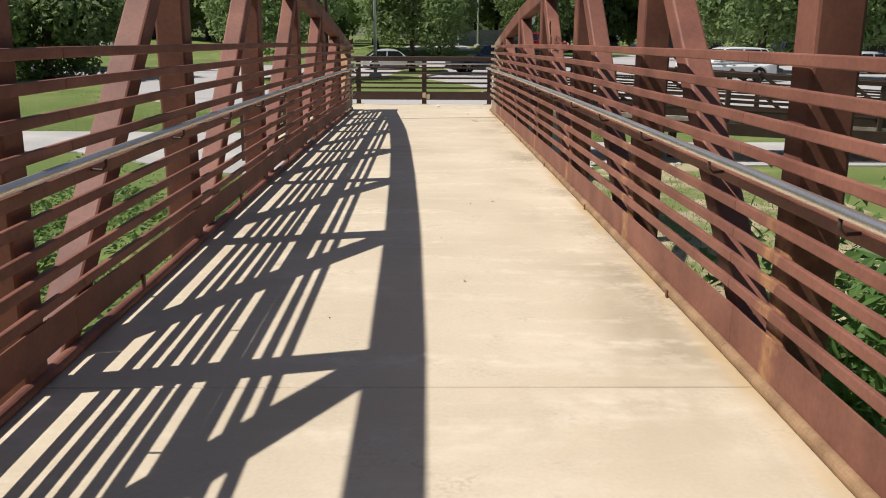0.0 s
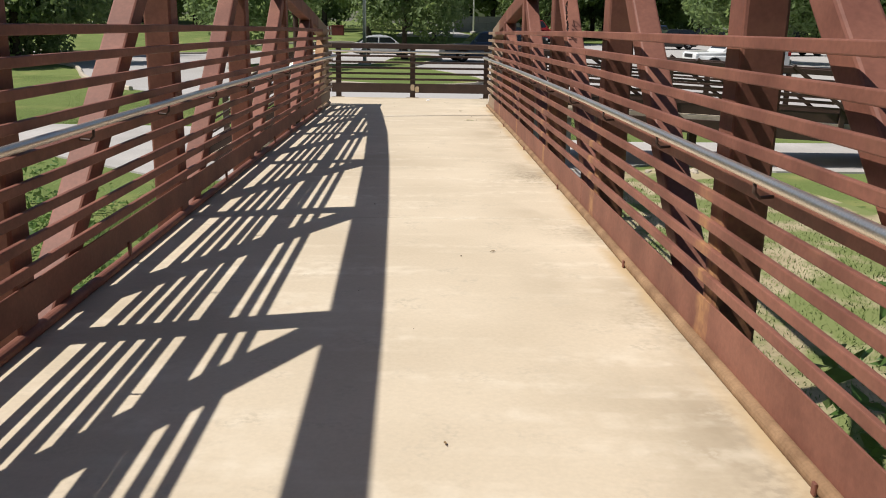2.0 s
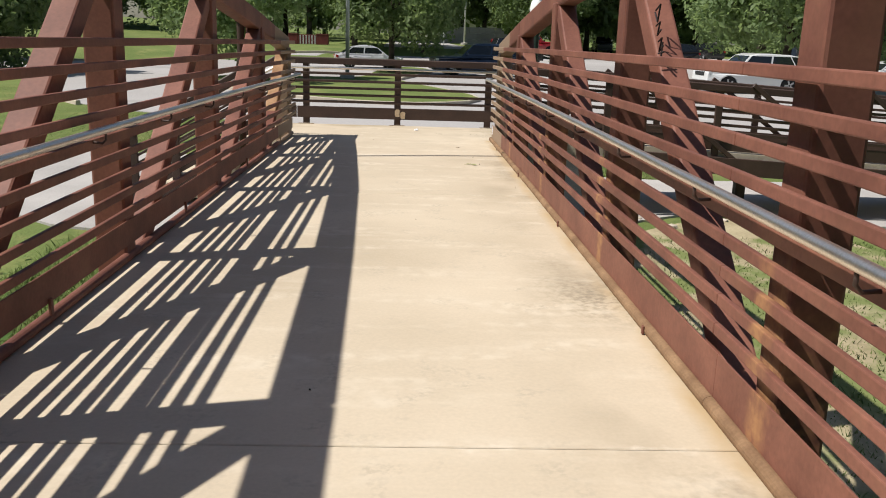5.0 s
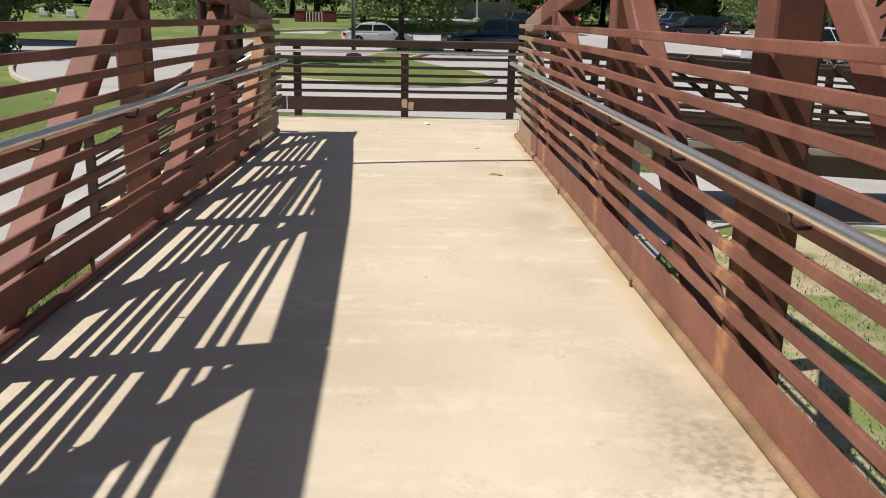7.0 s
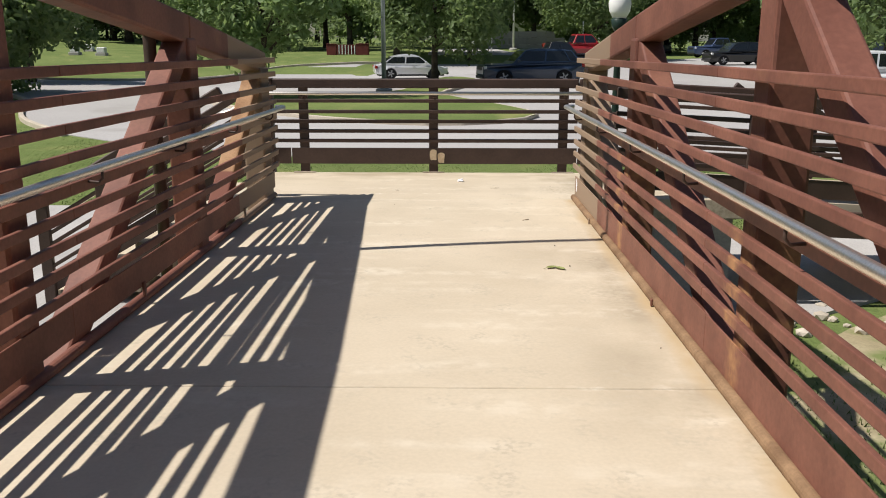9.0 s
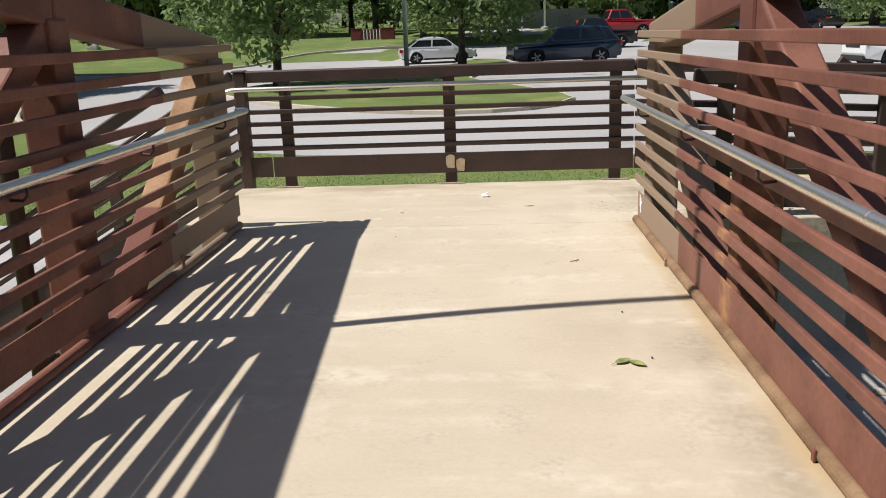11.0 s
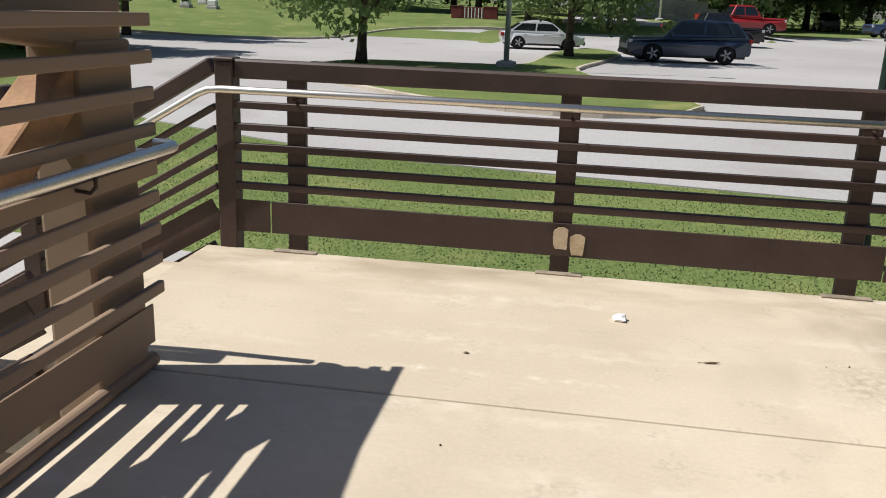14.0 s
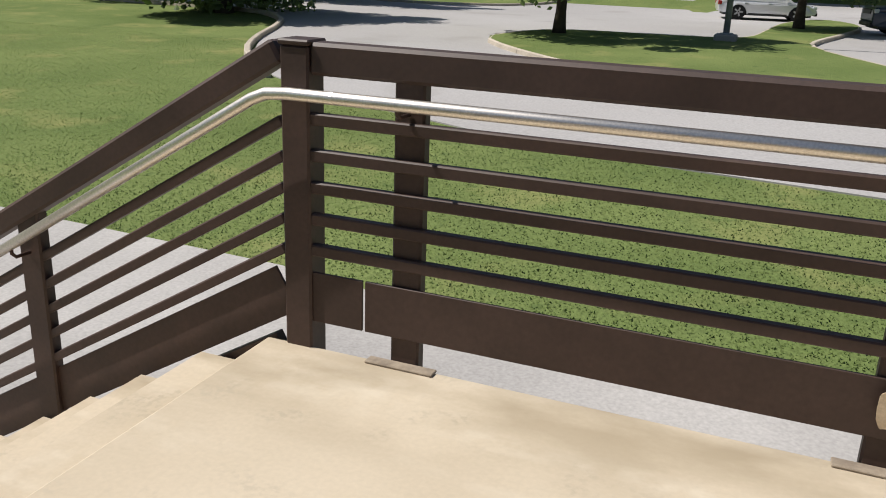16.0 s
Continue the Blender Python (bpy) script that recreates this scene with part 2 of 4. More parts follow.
def solo(name, bm, mat, label, category, kind="", group="", smooth=False):
    return tagged(new(name, mesh_of(bm, name, mat, smooth)), label, category, group, kind)


def box(bm, x0, x1, y0, y1, z0, z1, bevel=0.0, seg=1):
    v = [bm.verts.new((x, y, z)) for x in (x0, x1) for y in (y0, y1) for z in (z0, z1)]
    quads = ((0, 1, 3, 2), (4, 6, 7, 5), (0, 4, 5, 1), (2, 3, 7, 6), (0, 2, 6, 4), (1, 5, 7, 3))
    faces = [bm.faces.new([v[i] for i in q]) for q in quads]
    if bevel:
        edges = list({e for f in faces for e in f.edges})
        bmesh.ops.bevel(bm, geom=edges, offset=bevel, segments=seg, affect="EDGES", profile=0.5)
    return bm


def boxed(*a, **k):
    return box(bmesh.new(), *a, **k)


def beam(bm, p, q, w, h, bevel=0.0, side=(1, 0, 0), seg=1):
    """A bar of rectangular section from p to q; w is measured along side, h across it."""
    p, q = Vector(p), Vector(q)
    along = (q - p).normalized()
    s = Vector(side)
    s = (s - along * s.dot(along)).normalized()
    u = along.cross(s)
    ring = [(-w / 2, -h / 2), (w / 2, -h / 2), (w / 2, h / 2), (-w / 2, h / 2)]
    a = [bm.verts.new(p + s * i + u * j) for i, j in ring]
    b = [bm.verts.new(q + s * i + u * j) for i, j in ring]
    faces = [bm.faces.new([a[i], a[(i + 1) % 4], b[(i + 1) % 4], b[i]]) for i in range(4)]
    faces += [bm.faces.new(a[::-1]), bm.faces.new(b)]
    bmesh.ops.recalc_face_normals(bm, faces=faces)
    if bevel:
        bmesh.ops.bevel(bm, geom=list({e for f in faces for e in f.edges}), offset=bevel, segments=seg, affect="EDGES", profile=0.5)
    return bm


def pipe(bm, pts, r, n=12, caps=True):
    """A round bar along a line of points, or one of several radii."""
    pts = [Vector(p) for p in pts]
    radii = r if isinstance(r, (list, tuple)) else [r] * len(pts)
    rings = []
    side = None
    for i, p in enumerate(pts):
        along = (pts[min(i + 1, len(pts) - 1)] - pts[max(i - 1, 0)]).normalized()
        if side is None:
            side = along.orthogonal().normalized()
        side = (side - along * side.dot(along)).normalized()
        up = along.cross(side)
        rings.append([bm.verts.new(p + radii[i] * (side * math.cos(2 * math.pi * k / n) + up * math.sin(2 * math.pi * k / n))) for k in range(n)])
    for a, b in zip(rings, rings[1:]):
        for k in range(n):
            bm.faces.new([a[k], a[(k + 1) % n], b[(k + 1) % n], b[k]])
    if caps:
        bm.faces.new(rings[0][::-1])
        bm.faces.new(rings[-1])
    return bm


def lathe(bm, profile, n=20, at=(0, 0, 0)):
    """A turned body from (radius, height) pairs about the vertical."""
    at = Vector(at)
    rings = [[bm.verts.new(at + Vector((r * math.cos(2 * math.pi * k / n), r * math.sin(2 * math.pi * k / n), z))) for k in range(n)] for r, z in profile]
    for a, b in zip(rings, rings[1:]):
        for k in range(n):
            bm.faces.new([a[k], a[(k + 1) % n], b[(k + 1) % n], b[k]])
    bm.faces.new(rings[0][::-1])
    bm.faces.new(rings[-1])
    return bm


def prism(bm, outline, z0, z1):
    """A flat outline (x, y) raised from z0 to z1 (numbers or functions of x, y)."""
    f0 = z0 if callable(z0) else (lambda x, y: z0)
    f1 = z1 if callable(z1) else (lambda x, y: z1)
    a = [bm.verts.new((x, y, f0(x, y))) for x, y in outline]
    b = [bm.verts.new((x, y, f1(x, y))) for x, y in outline]
    k = len(outline)
    faces = [bm.faces.new(a[::-1]), bm.faces.new(b)] + [bm.faces.new([a[i], a[(i + 1) % k], b[(i + 1) % k], b[i]]) for i in range(k)]
    bmesh.ops.recalc_face_normals(bm, faces=faces)
    return bm


def smoothstep(a, b, v):
    t = min(1.0, max(0.0, (v - a) / (b - a)))
    return t * t * (3 - 2 * t)


# ---------- the lie of the land ----------
WALK_Z = -1.135


def land(x, y):
    """Height of the ground: a footpath, a lawn rising to the lot, a lot that is nearly level, and a bank down to the stream."""
    z = WALK_Z + 0.0325 * max(0.0, min(y, 41.5) - 21.5) - 0.0085 * max(0.0, min(y, 58.0) - 41.5) + 0.029 * max(0.0, min(y, 66.0) - 58.0) + 0.0136 * max(0.0, min(y, 110.0) - 66.0)
    z += 0.7 * smoothstep(59.5, 67, y) * smoothstep(-2, -5.5, x) + 0.83 * smoothstep(72, 77, y) * smoothstep(-6.5, -2, x) * smoothstep(13, 7.5, x)
    z += 0.028 * max(0.0, -x - 14.5) * smoothstep(46, 62, y)
    if y < 14.5:
        z -= 1.7 * smoothstep(12.5, 1.0, y)
    return z


def ground_sheet():
    xs = np.concatenate([np.arange(-400, -40, 20), np.arange(-40, 40, 1.0), np.arange(40, 401, 20)])
    ys = np.concatenate([np.arange(-200, -12, 12), np.arange(-12, 60, 1.0), np.arange(60, 120, 4), np.arange(120, 501, 20)])
    verts = [(x, y, land(x, y) + (0.05 * noise.noise((x * 0.4, y * 0.4, 0)) if y < 15 else 0)) for y in ys for x in xs]
    w = len(xs)
    faces = [(j * w + i, j * w + i + 1, (j + 1) * w + i + 1, (j + 1) * w + i) for j in range(len(ys) - 1) for i in range(w - 1)]
    me = bpy.data.meshes.new("ground")
    me.from_pydata(verts, [], faces)
    me.materials.append(M_grass)
    me.polygons.foreach_set("use_smooth", [True] * len(faces))
    tagged(new("ground", me), "sloping lawn of mown green grass", "ground", kind="structure")


def draped(name, outline, mat, lift, label, category, step=2.0):
    """A sheet over the land inside an outline, with its own skirt."""
    bm = bmesh.new()
    vs = [bm.verts.new((x, y, 0)) for x, y in outline]
    bm.faces.new(vs)
    x0, x1 = min(x for x, y in outline), max(x for x, y in outline)
    y0, y1 = min(y for x, y in outline), max(y for x, y in outline)
    for axis, a, b in ((0, x0, x1), (1, y0, y1)):
        v = math.ceil(a / step) * step
        while v < b:
            co = (v, 0, 0) if axis == 0 else (0, v, 0)
            no = (1, 0, 0) if axis == 0 else (0, 1, 0)
            bmesh.ops.bisect_plane(bm, geom=bm.verts[:] + bm.edges[:] + bm.faces[:], plane_co=co, plane_no=no)
            v += step
    for v in bm.verts:
        v.co.z = land(v.co.x, v.co.y) + lift
    rim = [e for e in bm.edges if e.is_boundary]
    made = bmesh.ops.extrude_edge_only(bm, edges=rim)
    for v in made["geom"]:
        if isinstance(v, bmesh.types.BMVert):
            v.co.z -= 0.25
    bmesh.ops.recalc_face_normals(bm, faces=bm.faces[:])
    return solo(name, bm, mat, label, category, kind="structure")


def soft_outline(points, closed=True, k=5):
    """A rounded outline through points."""
    pts = [Vector((*p, 0)) for p in points]
    n = len(pts)
    out = []
    for i in range(n if closed else n - 1):
        p0, p1, p2, p3 = (pts[(i + d) % n] if closed else pts[min(max(i + d, 0), n - 1)] for d in (-1, 0, 1, 2))
        for j in range(k):
            t = j / k
            p = 0.5 * ((2 * p1) + (p2 - p0) * t + (2 * p0 - 5 * p1 + 4 * p2 - p3) * t * t + (3 * p1 - p0 - 3 * p2 + p3) * t ** 3)
            out.append((p.x, p.y))
    if not closed:
        out.append(points[-1])
    return out


def kerb_line(points, closed, parent_label, h=0.13, w=0.16, length=3.0):
    """A row of kerb stones along a line."""
    group = thing("kerb", parent_label, "kerb", kind="structure")
    pts = [Vector((x, y, 0)) for x, y in points]
    if closed:
        pts.append(pts[0])
    run = [0.0]
    for a, b in zip(pts, pts[1:]):
        run.append(run[-1] + (b - a).length)

    def along(s):
        for i in range(len(pts) - 1):
            if s <= run[i + 1]:
                t = (s - run[i]) / max(1e-6, run[i + 1] - run[i])
                return pts[i].lerp(pts[i + 1], t)
        return pts[-1]

    s = 0.0
    while s < run[-1] - 0.2:
        e = min(s + length - 0.012, run[-1])
        bm = bmesh.new()
        ring = []
        for k in range(4):
            p = along(s + (e - s) * k / 3)
            d = (along(min(run[-1], s + (e - s) * k / 3 + 0.05)) - along(max(0, s + (e - s) * k / 3 - 0.05))).normalized()
            nrm = Vector((-d.y, d.x, 0))
            z = land(p.x, p.y)
            ring.append([bm.verts.new(p + nrm * a + Vector((0, 0, z + b))) for a, b in ((-w / 2, -0.1), (-w / 2 + 0.01, h - 0.02), (-w / 2 + 0.03, h), (w / 2 - 0.03, h), (w / 2 - 0.01, h - 0.02), (w / 2, -0.1))])
        for a, b in zip(ring, ring[1:]):
            for i in range(6):
                bm.faces.new([a[i], a[(i + 1) % 6], b[(i + 1) % 6], b[i]])
        bm.faces.new(ring[0][::-1])
        bm.faces.new(ring[-1])
        bmesh.ops.recalc_face_normals(bm, faces=bm.faces[:])
        part("kerb_stone", bm, M_kerb, group)
        s += length
    return group


ground_sheet()
near_edge = [(64.5, 24.5), (23.11, 26.8), (7.48, 27.4), (3.06, 27.7), (-0.06, 28.1), (-3.28, 28.5), (-5.39, 29.4), (-7.78, 30.4), (-9.61, 31.7), (-11.63, 34.0), (-12.9, 36.2), (-14.18, 39.2), (-15.45, 41.2), (-18.66, 43.2), (-41.19, 45.0)]
far_edge = [(-41.14, 55.0), (-22.75, 54.6), (-16.86, 54.6), (-13.71, 58.2), (-10.93, 62.6), (-7.06, 63.9), (-3.84, 64.6), (-2.44, 68.0), (-1.42, 88.0), (3.18, 88.0), (4.05, 77.0), (8.65, 78), (28.04, 92), (64.85, 94)]
draped("road", near_edge + far_edge, M_road, 0.02, "sun-bleached grey asphalt parking lot and drive", "road")
kerb_line(soft_outline([(-9.61, 31.5), (-11.63, 33.8), (-12.9, 36.0), (-14.18, 39.0), (-15.55, 41.0), (-18.76, 43.0), (-27.4, 44.0)], False, 3), False, "weathered concrete kerb at the lawn's edge")
kerb_line(soft_outline([(-41.14, 55.2), (-22.75, 54.8), (-16.86, 54.8), (-13.71, 58.4), (-10.93, 62.8), (-7.06, 64.1), (-3.84, 64.8)], False, 3), False, "weathered concrete kerb along the far lawn")
island = soft_outline([(-8.01, 39.7), (-7.46, 38.2), (-5.54, 36.2), (-3.53, 34.7), (-0.86, 33.6), (1.26, 34.0), (2.37, 35.2), (2.19, 36.7), (1, 39.0), (-0.27, 41.3), (-0.35, 44.0), (0.41, 48.5), (1.17, 54.0), (0.82, 58.0), (-0.55, 58.5), (-1.5, 54.0), (-1.8, 48.0), (-2.19, 43.8), (-3.95, 42.7), (-6.71, 42.3)], True, 4)
draped("island_lawn", island, M_grass, 0.13, "kerbed grass island in the parking lot", "lawn", 1.5)
kerb_line(island, True, "tan concrete kerb round the grass island")
front_walk = [(-27.52, 20.6), (-27.5, 23.8), (-7.72, 23.65), (-4.23, 23.5), (-1.74, 23.05), (0.1, 22.9), (2.85, 22.3), (4.78, 22.05), (8.83, 22.2), (27.69, 22.6), (27.67, 18.4), (6.79, 18.2), (4.86, 19.1), (3.2, 18.0), (2.46, 16.4), (-2.6, 16.4), (-4.72, 17.1), (-8.2, 20.0)]
draped("pavement", front_walk, M_concrete, 0.035, "grey concrete footpath passing round the stair", "pavement", 1.5)
draped("bank", soft_outline([(1.11, 4.6), (2.76, 4.2), (5.72, 6.0), (7.03, 12.0), (6.14, 17.6), (4.95, 18.6), (3.38, 17.5), (2.27, 15.9), (1.16, 15.8)], True, 3), M_bank, 0.02, "bare stony bank with thin dry grass", "bank", 1.0)

# ---------- the footbridge ----------
CX = -0.180
POST_OFF, RAIL_OFF, PLATE_OFF, PIPE_OFF, DECK_OFF = 1.608, 1.466, 1.486, 1.466, 1.575
PITCH, FIRST = 2.615, 3.14
END = 18.48
POST_YS = [FIRST + PITCH * k for k in range(-4, 6)] + [END]
RAIL_ZS = [1.350, 1.220, 1.090, 0.957, 0.815, 0.703, 0.578, 0.463, 0.343]
MID = 1.9


def camber(y):
    """Rise of the bridge above the landing: the deck arches up by 13 cm to its middle."""
    return 4.57e-4 * ((18.6 - MID) ** 2 - min(abs(y - MID), 18.6 - MID) ** 2)


def arched(bm):
    """Lay a mesh that was built on a level deck along the deck's arch."""
    for v in bm.verts:
        v.co.z += camber(v.co.y)
    return bm


def chord_z(y):
    """Height of the top chord's middle line above the deck."""
    if y > 15.0:
        return 1.58 - 0.105 * (y - 16.215)
    d = abs(y - MID)
    return 2.33 - 0.89 * (min(d, 16.6) / 16.6) ** 1.716


def chord_pts():
    return [Vector((0, y, chord_z(y))) for y in POST_YS]


def truss(side):
    s = 1 if side == "r" else -1
    x = CX + s * POST_OFF
    xr = CX + s * RAIL_OFF
    t = thing("bridge_truss", "rust-brown weathering steel bowstring truss with nine rails" if s > 0 else "rust-brown weathering steel bowstring truss in its own shade", "bridge truss", (x, END, -0.3), "bridge trusses", "structure")
    inv = Matrix.Translation((-x, -END, 0.3))

    def add(name, bm, mat=M_steel, label=""):
        arched(bm)
        bm.transform(inv)
        return part(name, bm, mat, t, label)

    pts = chord_pts()
    for a, b in zip(pts, pts[1:]):
        a, b = a.copy(), b.copy()
        a.x = b.x = x
        if b.y > END - 0.1:
            b.y += 0.11
            b.z -= 0.02
        add("top_chord", beam(bmesh.new(), a, b, 0.16, 0.200, 0.018, seg=2))
    for y in POST_YS:
        w0, w1 = (0.095, 0.095) if y < END - 0.1 else (0.20, 0.14 if s < 0 else 0.065)
        add("post", boxed(x - 0.095, x + 0.095, y - w0, y + w1, -0.45, chord_z(y) - 0.06, bevel=0.016, seg=2))
    for y0, y1 in zip(POST_YS, POST_YS[1:]):
        if y0 < MID - 2:
            y0, y1 = y1, y0
        d = 1 if y1 > y0 else -1
        add("diagonal", beam(bmesh.new(), (x, y0 + d * 0.08, -0.25), (x, y1 - d * 0.03, chord_z(y1) - 0.09), 0.15, 0.145, 0.014, seg=2), M_run if s < 0 and y1 > END - 0.1 else M_steel)
    for a, b in zip(POST_YS, POST_YS[1:]):
        add("bottom_chord", boxed(x - 0.09, x + 0.09, a, b - 0.002, -0.42, -0.24, bevel=0.006))
    ends = [POST_YS[0] - 0.1] + [FIRST + PITCH * k + 0.4 for k in (-2, 0, 2, 4)] + [END + (0.12 if s > 0 else 0.18)]
    for k, z in enumerate(RAIL_ZS):
        hw, hh = (0.013, 0.024)
        for a, b in zip(ends, ends[1:]):
            if k == 4:
                bm = boxed(xr - 0.008, xr + 0.008, a, b, z - 0.03, z + 0.026, bevel=0.002)
                box(bm, min(xr + s * 0.008, xr + s * 0.045), max(xr + s * 0.008, xr + s * 0.045), a, b, z + 0.018, z + 0.026)
            else:
                bm = boxed(xr - hw, xr + hw, a, b - 0.002, z - hh, z + hh, bevel=0.006, seg=2)
            add("rail", bm)
    xp = CX + s * (PLATE_OFF + (0.0 if s > 0 else 0.024))
    for a, b in zip(ends, ends[1:]):
        add("toe_plate", boxed(xp - 0.005, xp + 0.005, a, b - 0.003, 0.05 if s > 0 else 0.106, 0.236 if s > 0 else 0.264, bevel=0.002))
        px = CX + s * (PIPE_OFF + (0.006 if s > 0 else 0.054))
        bm = pipe(bmesh.new(), [(px, a, 0.0), (px, b - 0.003, 0.0)], 0.030, 16)
        bm.transform(Matrix.Translation((0, 0, 0.024 if s > 0 else 0.030)))
        add("kerb_pipe", bm, M_rust if s > 0 else M_steel, "rust-stained round kerb pipe at the deck edge" if s > 0 else "round steel kerb pipe at the deck edge")
    for y0, y1 in zip(POST_YS, POST_YS[1:]):
        m = (y0 + y1) / 2
        if s > 0:
            px = CX + PIPE_OFF - 0.028
            add("clip", boxed(px - 0.006, px + 0.006, m - 0.012, m + 0.012, 0.0, 0.045, bevel=0.003))
        else:
            px = CX - PLATE_OFF - 0.014
            add("clip", boxed(px - 0.006, px + 0.010, m - 0.016, m + 0.016, 0.045, 0.130, bevel=0.003))
    return t


def handrail(side):
    s = 1 if side == "r" else -1
    xr = CX + s * RAIL_OFF
    xh = CX + s * (RAIL_OFF - 0.078)
    z = 0.895
    y0, y1 = POST_YS[0], END + (0.24 if s < 0 else 0.38)
    t = thing("handrail", "brushed stainless steel tube handrail on bent brackets", "handrail", (xh, END, z), "bridge handrails")
    inv = Matrix.Translation((-xh, -END, -z))
    path = [(xh, y, z) for y in POST_YS[:-1]] + [(xh, y1 - 0.08, z)] + [(xh + s * 0.04 * (1 - math.cos(a)), y1 - 0.08 + 0.04 * math.sin(a), z) for a in (0.4, 0.8, 1.2, 1.57)] + [(xr + s * 0.01, y1 - 0.04, z)]
    bm = arched(pipe(bmesh.new(), path, 0.0215, 16))
    bm.transform(inv)
    part("tube", bm, M_stainless, t, smooth=True)
    y = y0 + 0.6
    while y < END + 0.1:
        bm = pipe(bmesh.new(), [(xr, y, z - 0.07), (xh + s * 0.02, y, z - 0.075), (xh, y, z - 0.055), (xh, y, z - 0.015)], 0.007, 8)
        arched(bm).transform(inv)
        part("bracket", bm, M_brown, t, smooth=True)
        y += PITCH / 2
    y = FIRST + 0.9
    for k in range(-2, 3):
        bm = pipe(bmesh.new(), [(xh, y + k * 5.244, z), (xh, y + k * 5.244 + 0.012, z)], 0.0225, 16)
        arched(bm).transform(inv)
        part("sleeve", bm, M_stainless, t)
    return t


def deck():
    d = thing("floor", "pale tan concrete bridge deck with sawn joints", "bridge deck", (CX, END, -0.16), kind="structure")
    inv = Matrix.Translation((-CX, -END, 0.16))
    x0, x1 = CX - DECK_OFF, CX + DECK_OFF
    cuts = [3.15 + 5.25 * k for k in range(-4, 3)] + [18.62]
    for a, b in zip(cuts, cuts[1:]):
        bm = arched(boxed(x0, x1, a + 0.004, b - 0.004, -0.15, 0.0, bevel=0.004))
        bm.transform(inv)
        part("deck_slab", bm, M_deck, d)
        bm = arched(boxed(x0 + 0.01, x1 - 0.01, a, b, -0.2, -0.008))
        bm.transform(inv)
        part("joint_filler", bm, M_joint, d, "dark sealant in the joint")
    return d


deck()
for side in "lr":
    truss(side)
    handrail(side)

# abutment and landing
LAND_Y = 20.365
bm = boxed(-2.238, 3.03, 18.628, LAND_Y, -0.2, 0.0, bevel=0.01, seg=2)
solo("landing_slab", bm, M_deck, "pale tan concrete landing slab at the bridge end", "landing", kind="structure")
bm = boxed(-2.14, 2.93, 18.75, LAND_Y - 0.1, WALK_Z - 0.4, -0.2)
solo("abutment", bm, M_concrete, "grey concrete abutment wall under the landing", "wall", kind="structure")

# ---------- stair going down beside the landing ----------
RISE, RUN = 0.170, 0.29
STEPS = 6.5
stair = thing("stair", "pale concrete stair with seven steps down to the footpath", "stair", (-2.238, 19.6, WALK_Z), kind="structure")
for k in range(6):
    x1 = -2.242 - RUN * k - (0.02 if k else 0)
    bm = boxed(x1 - RUN - 0.02, x1, 18.66, 20.36, max(WALK_Z, -RISE * (k + 2) - 0.15), -0.125 - RISE * k, bevel=0.008)
    bm.transform(Matrix.Translation((2.238, -19.6, -WALK_Z)))
    part("step", bm, M_deck, stair)

FENCE_Y = 20.40
FRONT_END = 1.548
F_RAILS = [0.843, 0.718, 0.604, 0.490, 0.376]


def fence_run(label, p, q, posts, drop=0.0, rails_only=False, inner=-1, plate=True, hand=True, cut=None, hand_post=False):
    """A brown steel fence from p to q (x, y); drop: how far its far end lies below its near end."""
    p, q = Vector((*p, 0)), Vector((*q, -drop))
    t = thing("fence", label, "fence", p, "brown steel fences")
    d = q - p
    flat = Vector((d.x, d.y, 0)).normalized()
    nrm = Vector((-flat.y, flat.x, 0)) * inner
    side = tuple(nrm)

    def bar(name, z, w, h, bev, mat=M_brown, off=0.0, s=0.0, e=1.0, label=""):
        a, b = d * s + nrm * off + Vector((0, 0, z)), d * e + nrm * off + Vector((0, 0, z))
        return part(name, beam(bmesh.new(), a, b, w, h, bev, side), mat, t, label)

    bar("top_rail", 1.043, 0.092, 0.108, 0.012)
    for z in F_RAILS:
        bar("rail", z, 0.037, 0.042, 0.005, off=0.03)
    if plate and cut:
        bar("toe_plate", 0.197, 0.012, 0.190, 0.002, off=0.035, e=cut)
        bar("toe_plate", 0.197, 0.012, 0.190, 0.002, off=0.035, s=cut + 0.003)
    elif plate:
        bar("toe_plate", 0.197, 0.012, 0.190, 0.002, off=0.035)
    for f in posts:
        c = d * f
        bm = bmesh.new()
        beam(bm, c + Vector((0, 0, -0.16 if hand_post else 0.012)), c + Vector((0, 0, 1.005)), 0.055, 0.108, 0.008, side)
        part("post", bm, M_brown, t)
        bm = bmesh.new()
        beam(bm, c + nrm * 0.055, c + nrm * 0.055 + Vector((0, 0, 0.010)), 0.05, 0.26, 0.003, side)
        part("base_plate", bm, M_plate, t, "dusty steel base plate")
        if hand:
            bm = pipe(bmesh.new(), [c + nrm * 0.03 + Vector((0, 0, 0.89)), c + nrm * 0.10 + Vector((0, 0, 0.89)), c + nrm * 0.12 + Vector((0, 0, 0.905)), c + nrm * 0.12 + Vector((0, 0, 0.945))], 0.008, 8)
            part("bracket", bm, M_brown, t, smooth=True)
    return t, d, nrm


front, fd, fn = fence_run("brown painted steel fence of flat rails along the landing", (-2.041, FENCE_Y), (FRONT_END, FENCE_Y), [(x + 2.041) / (FRONT_END + 2.041) for x in (-1.680, -0.146, 1.384)], cut=0.056, hand_post=True)
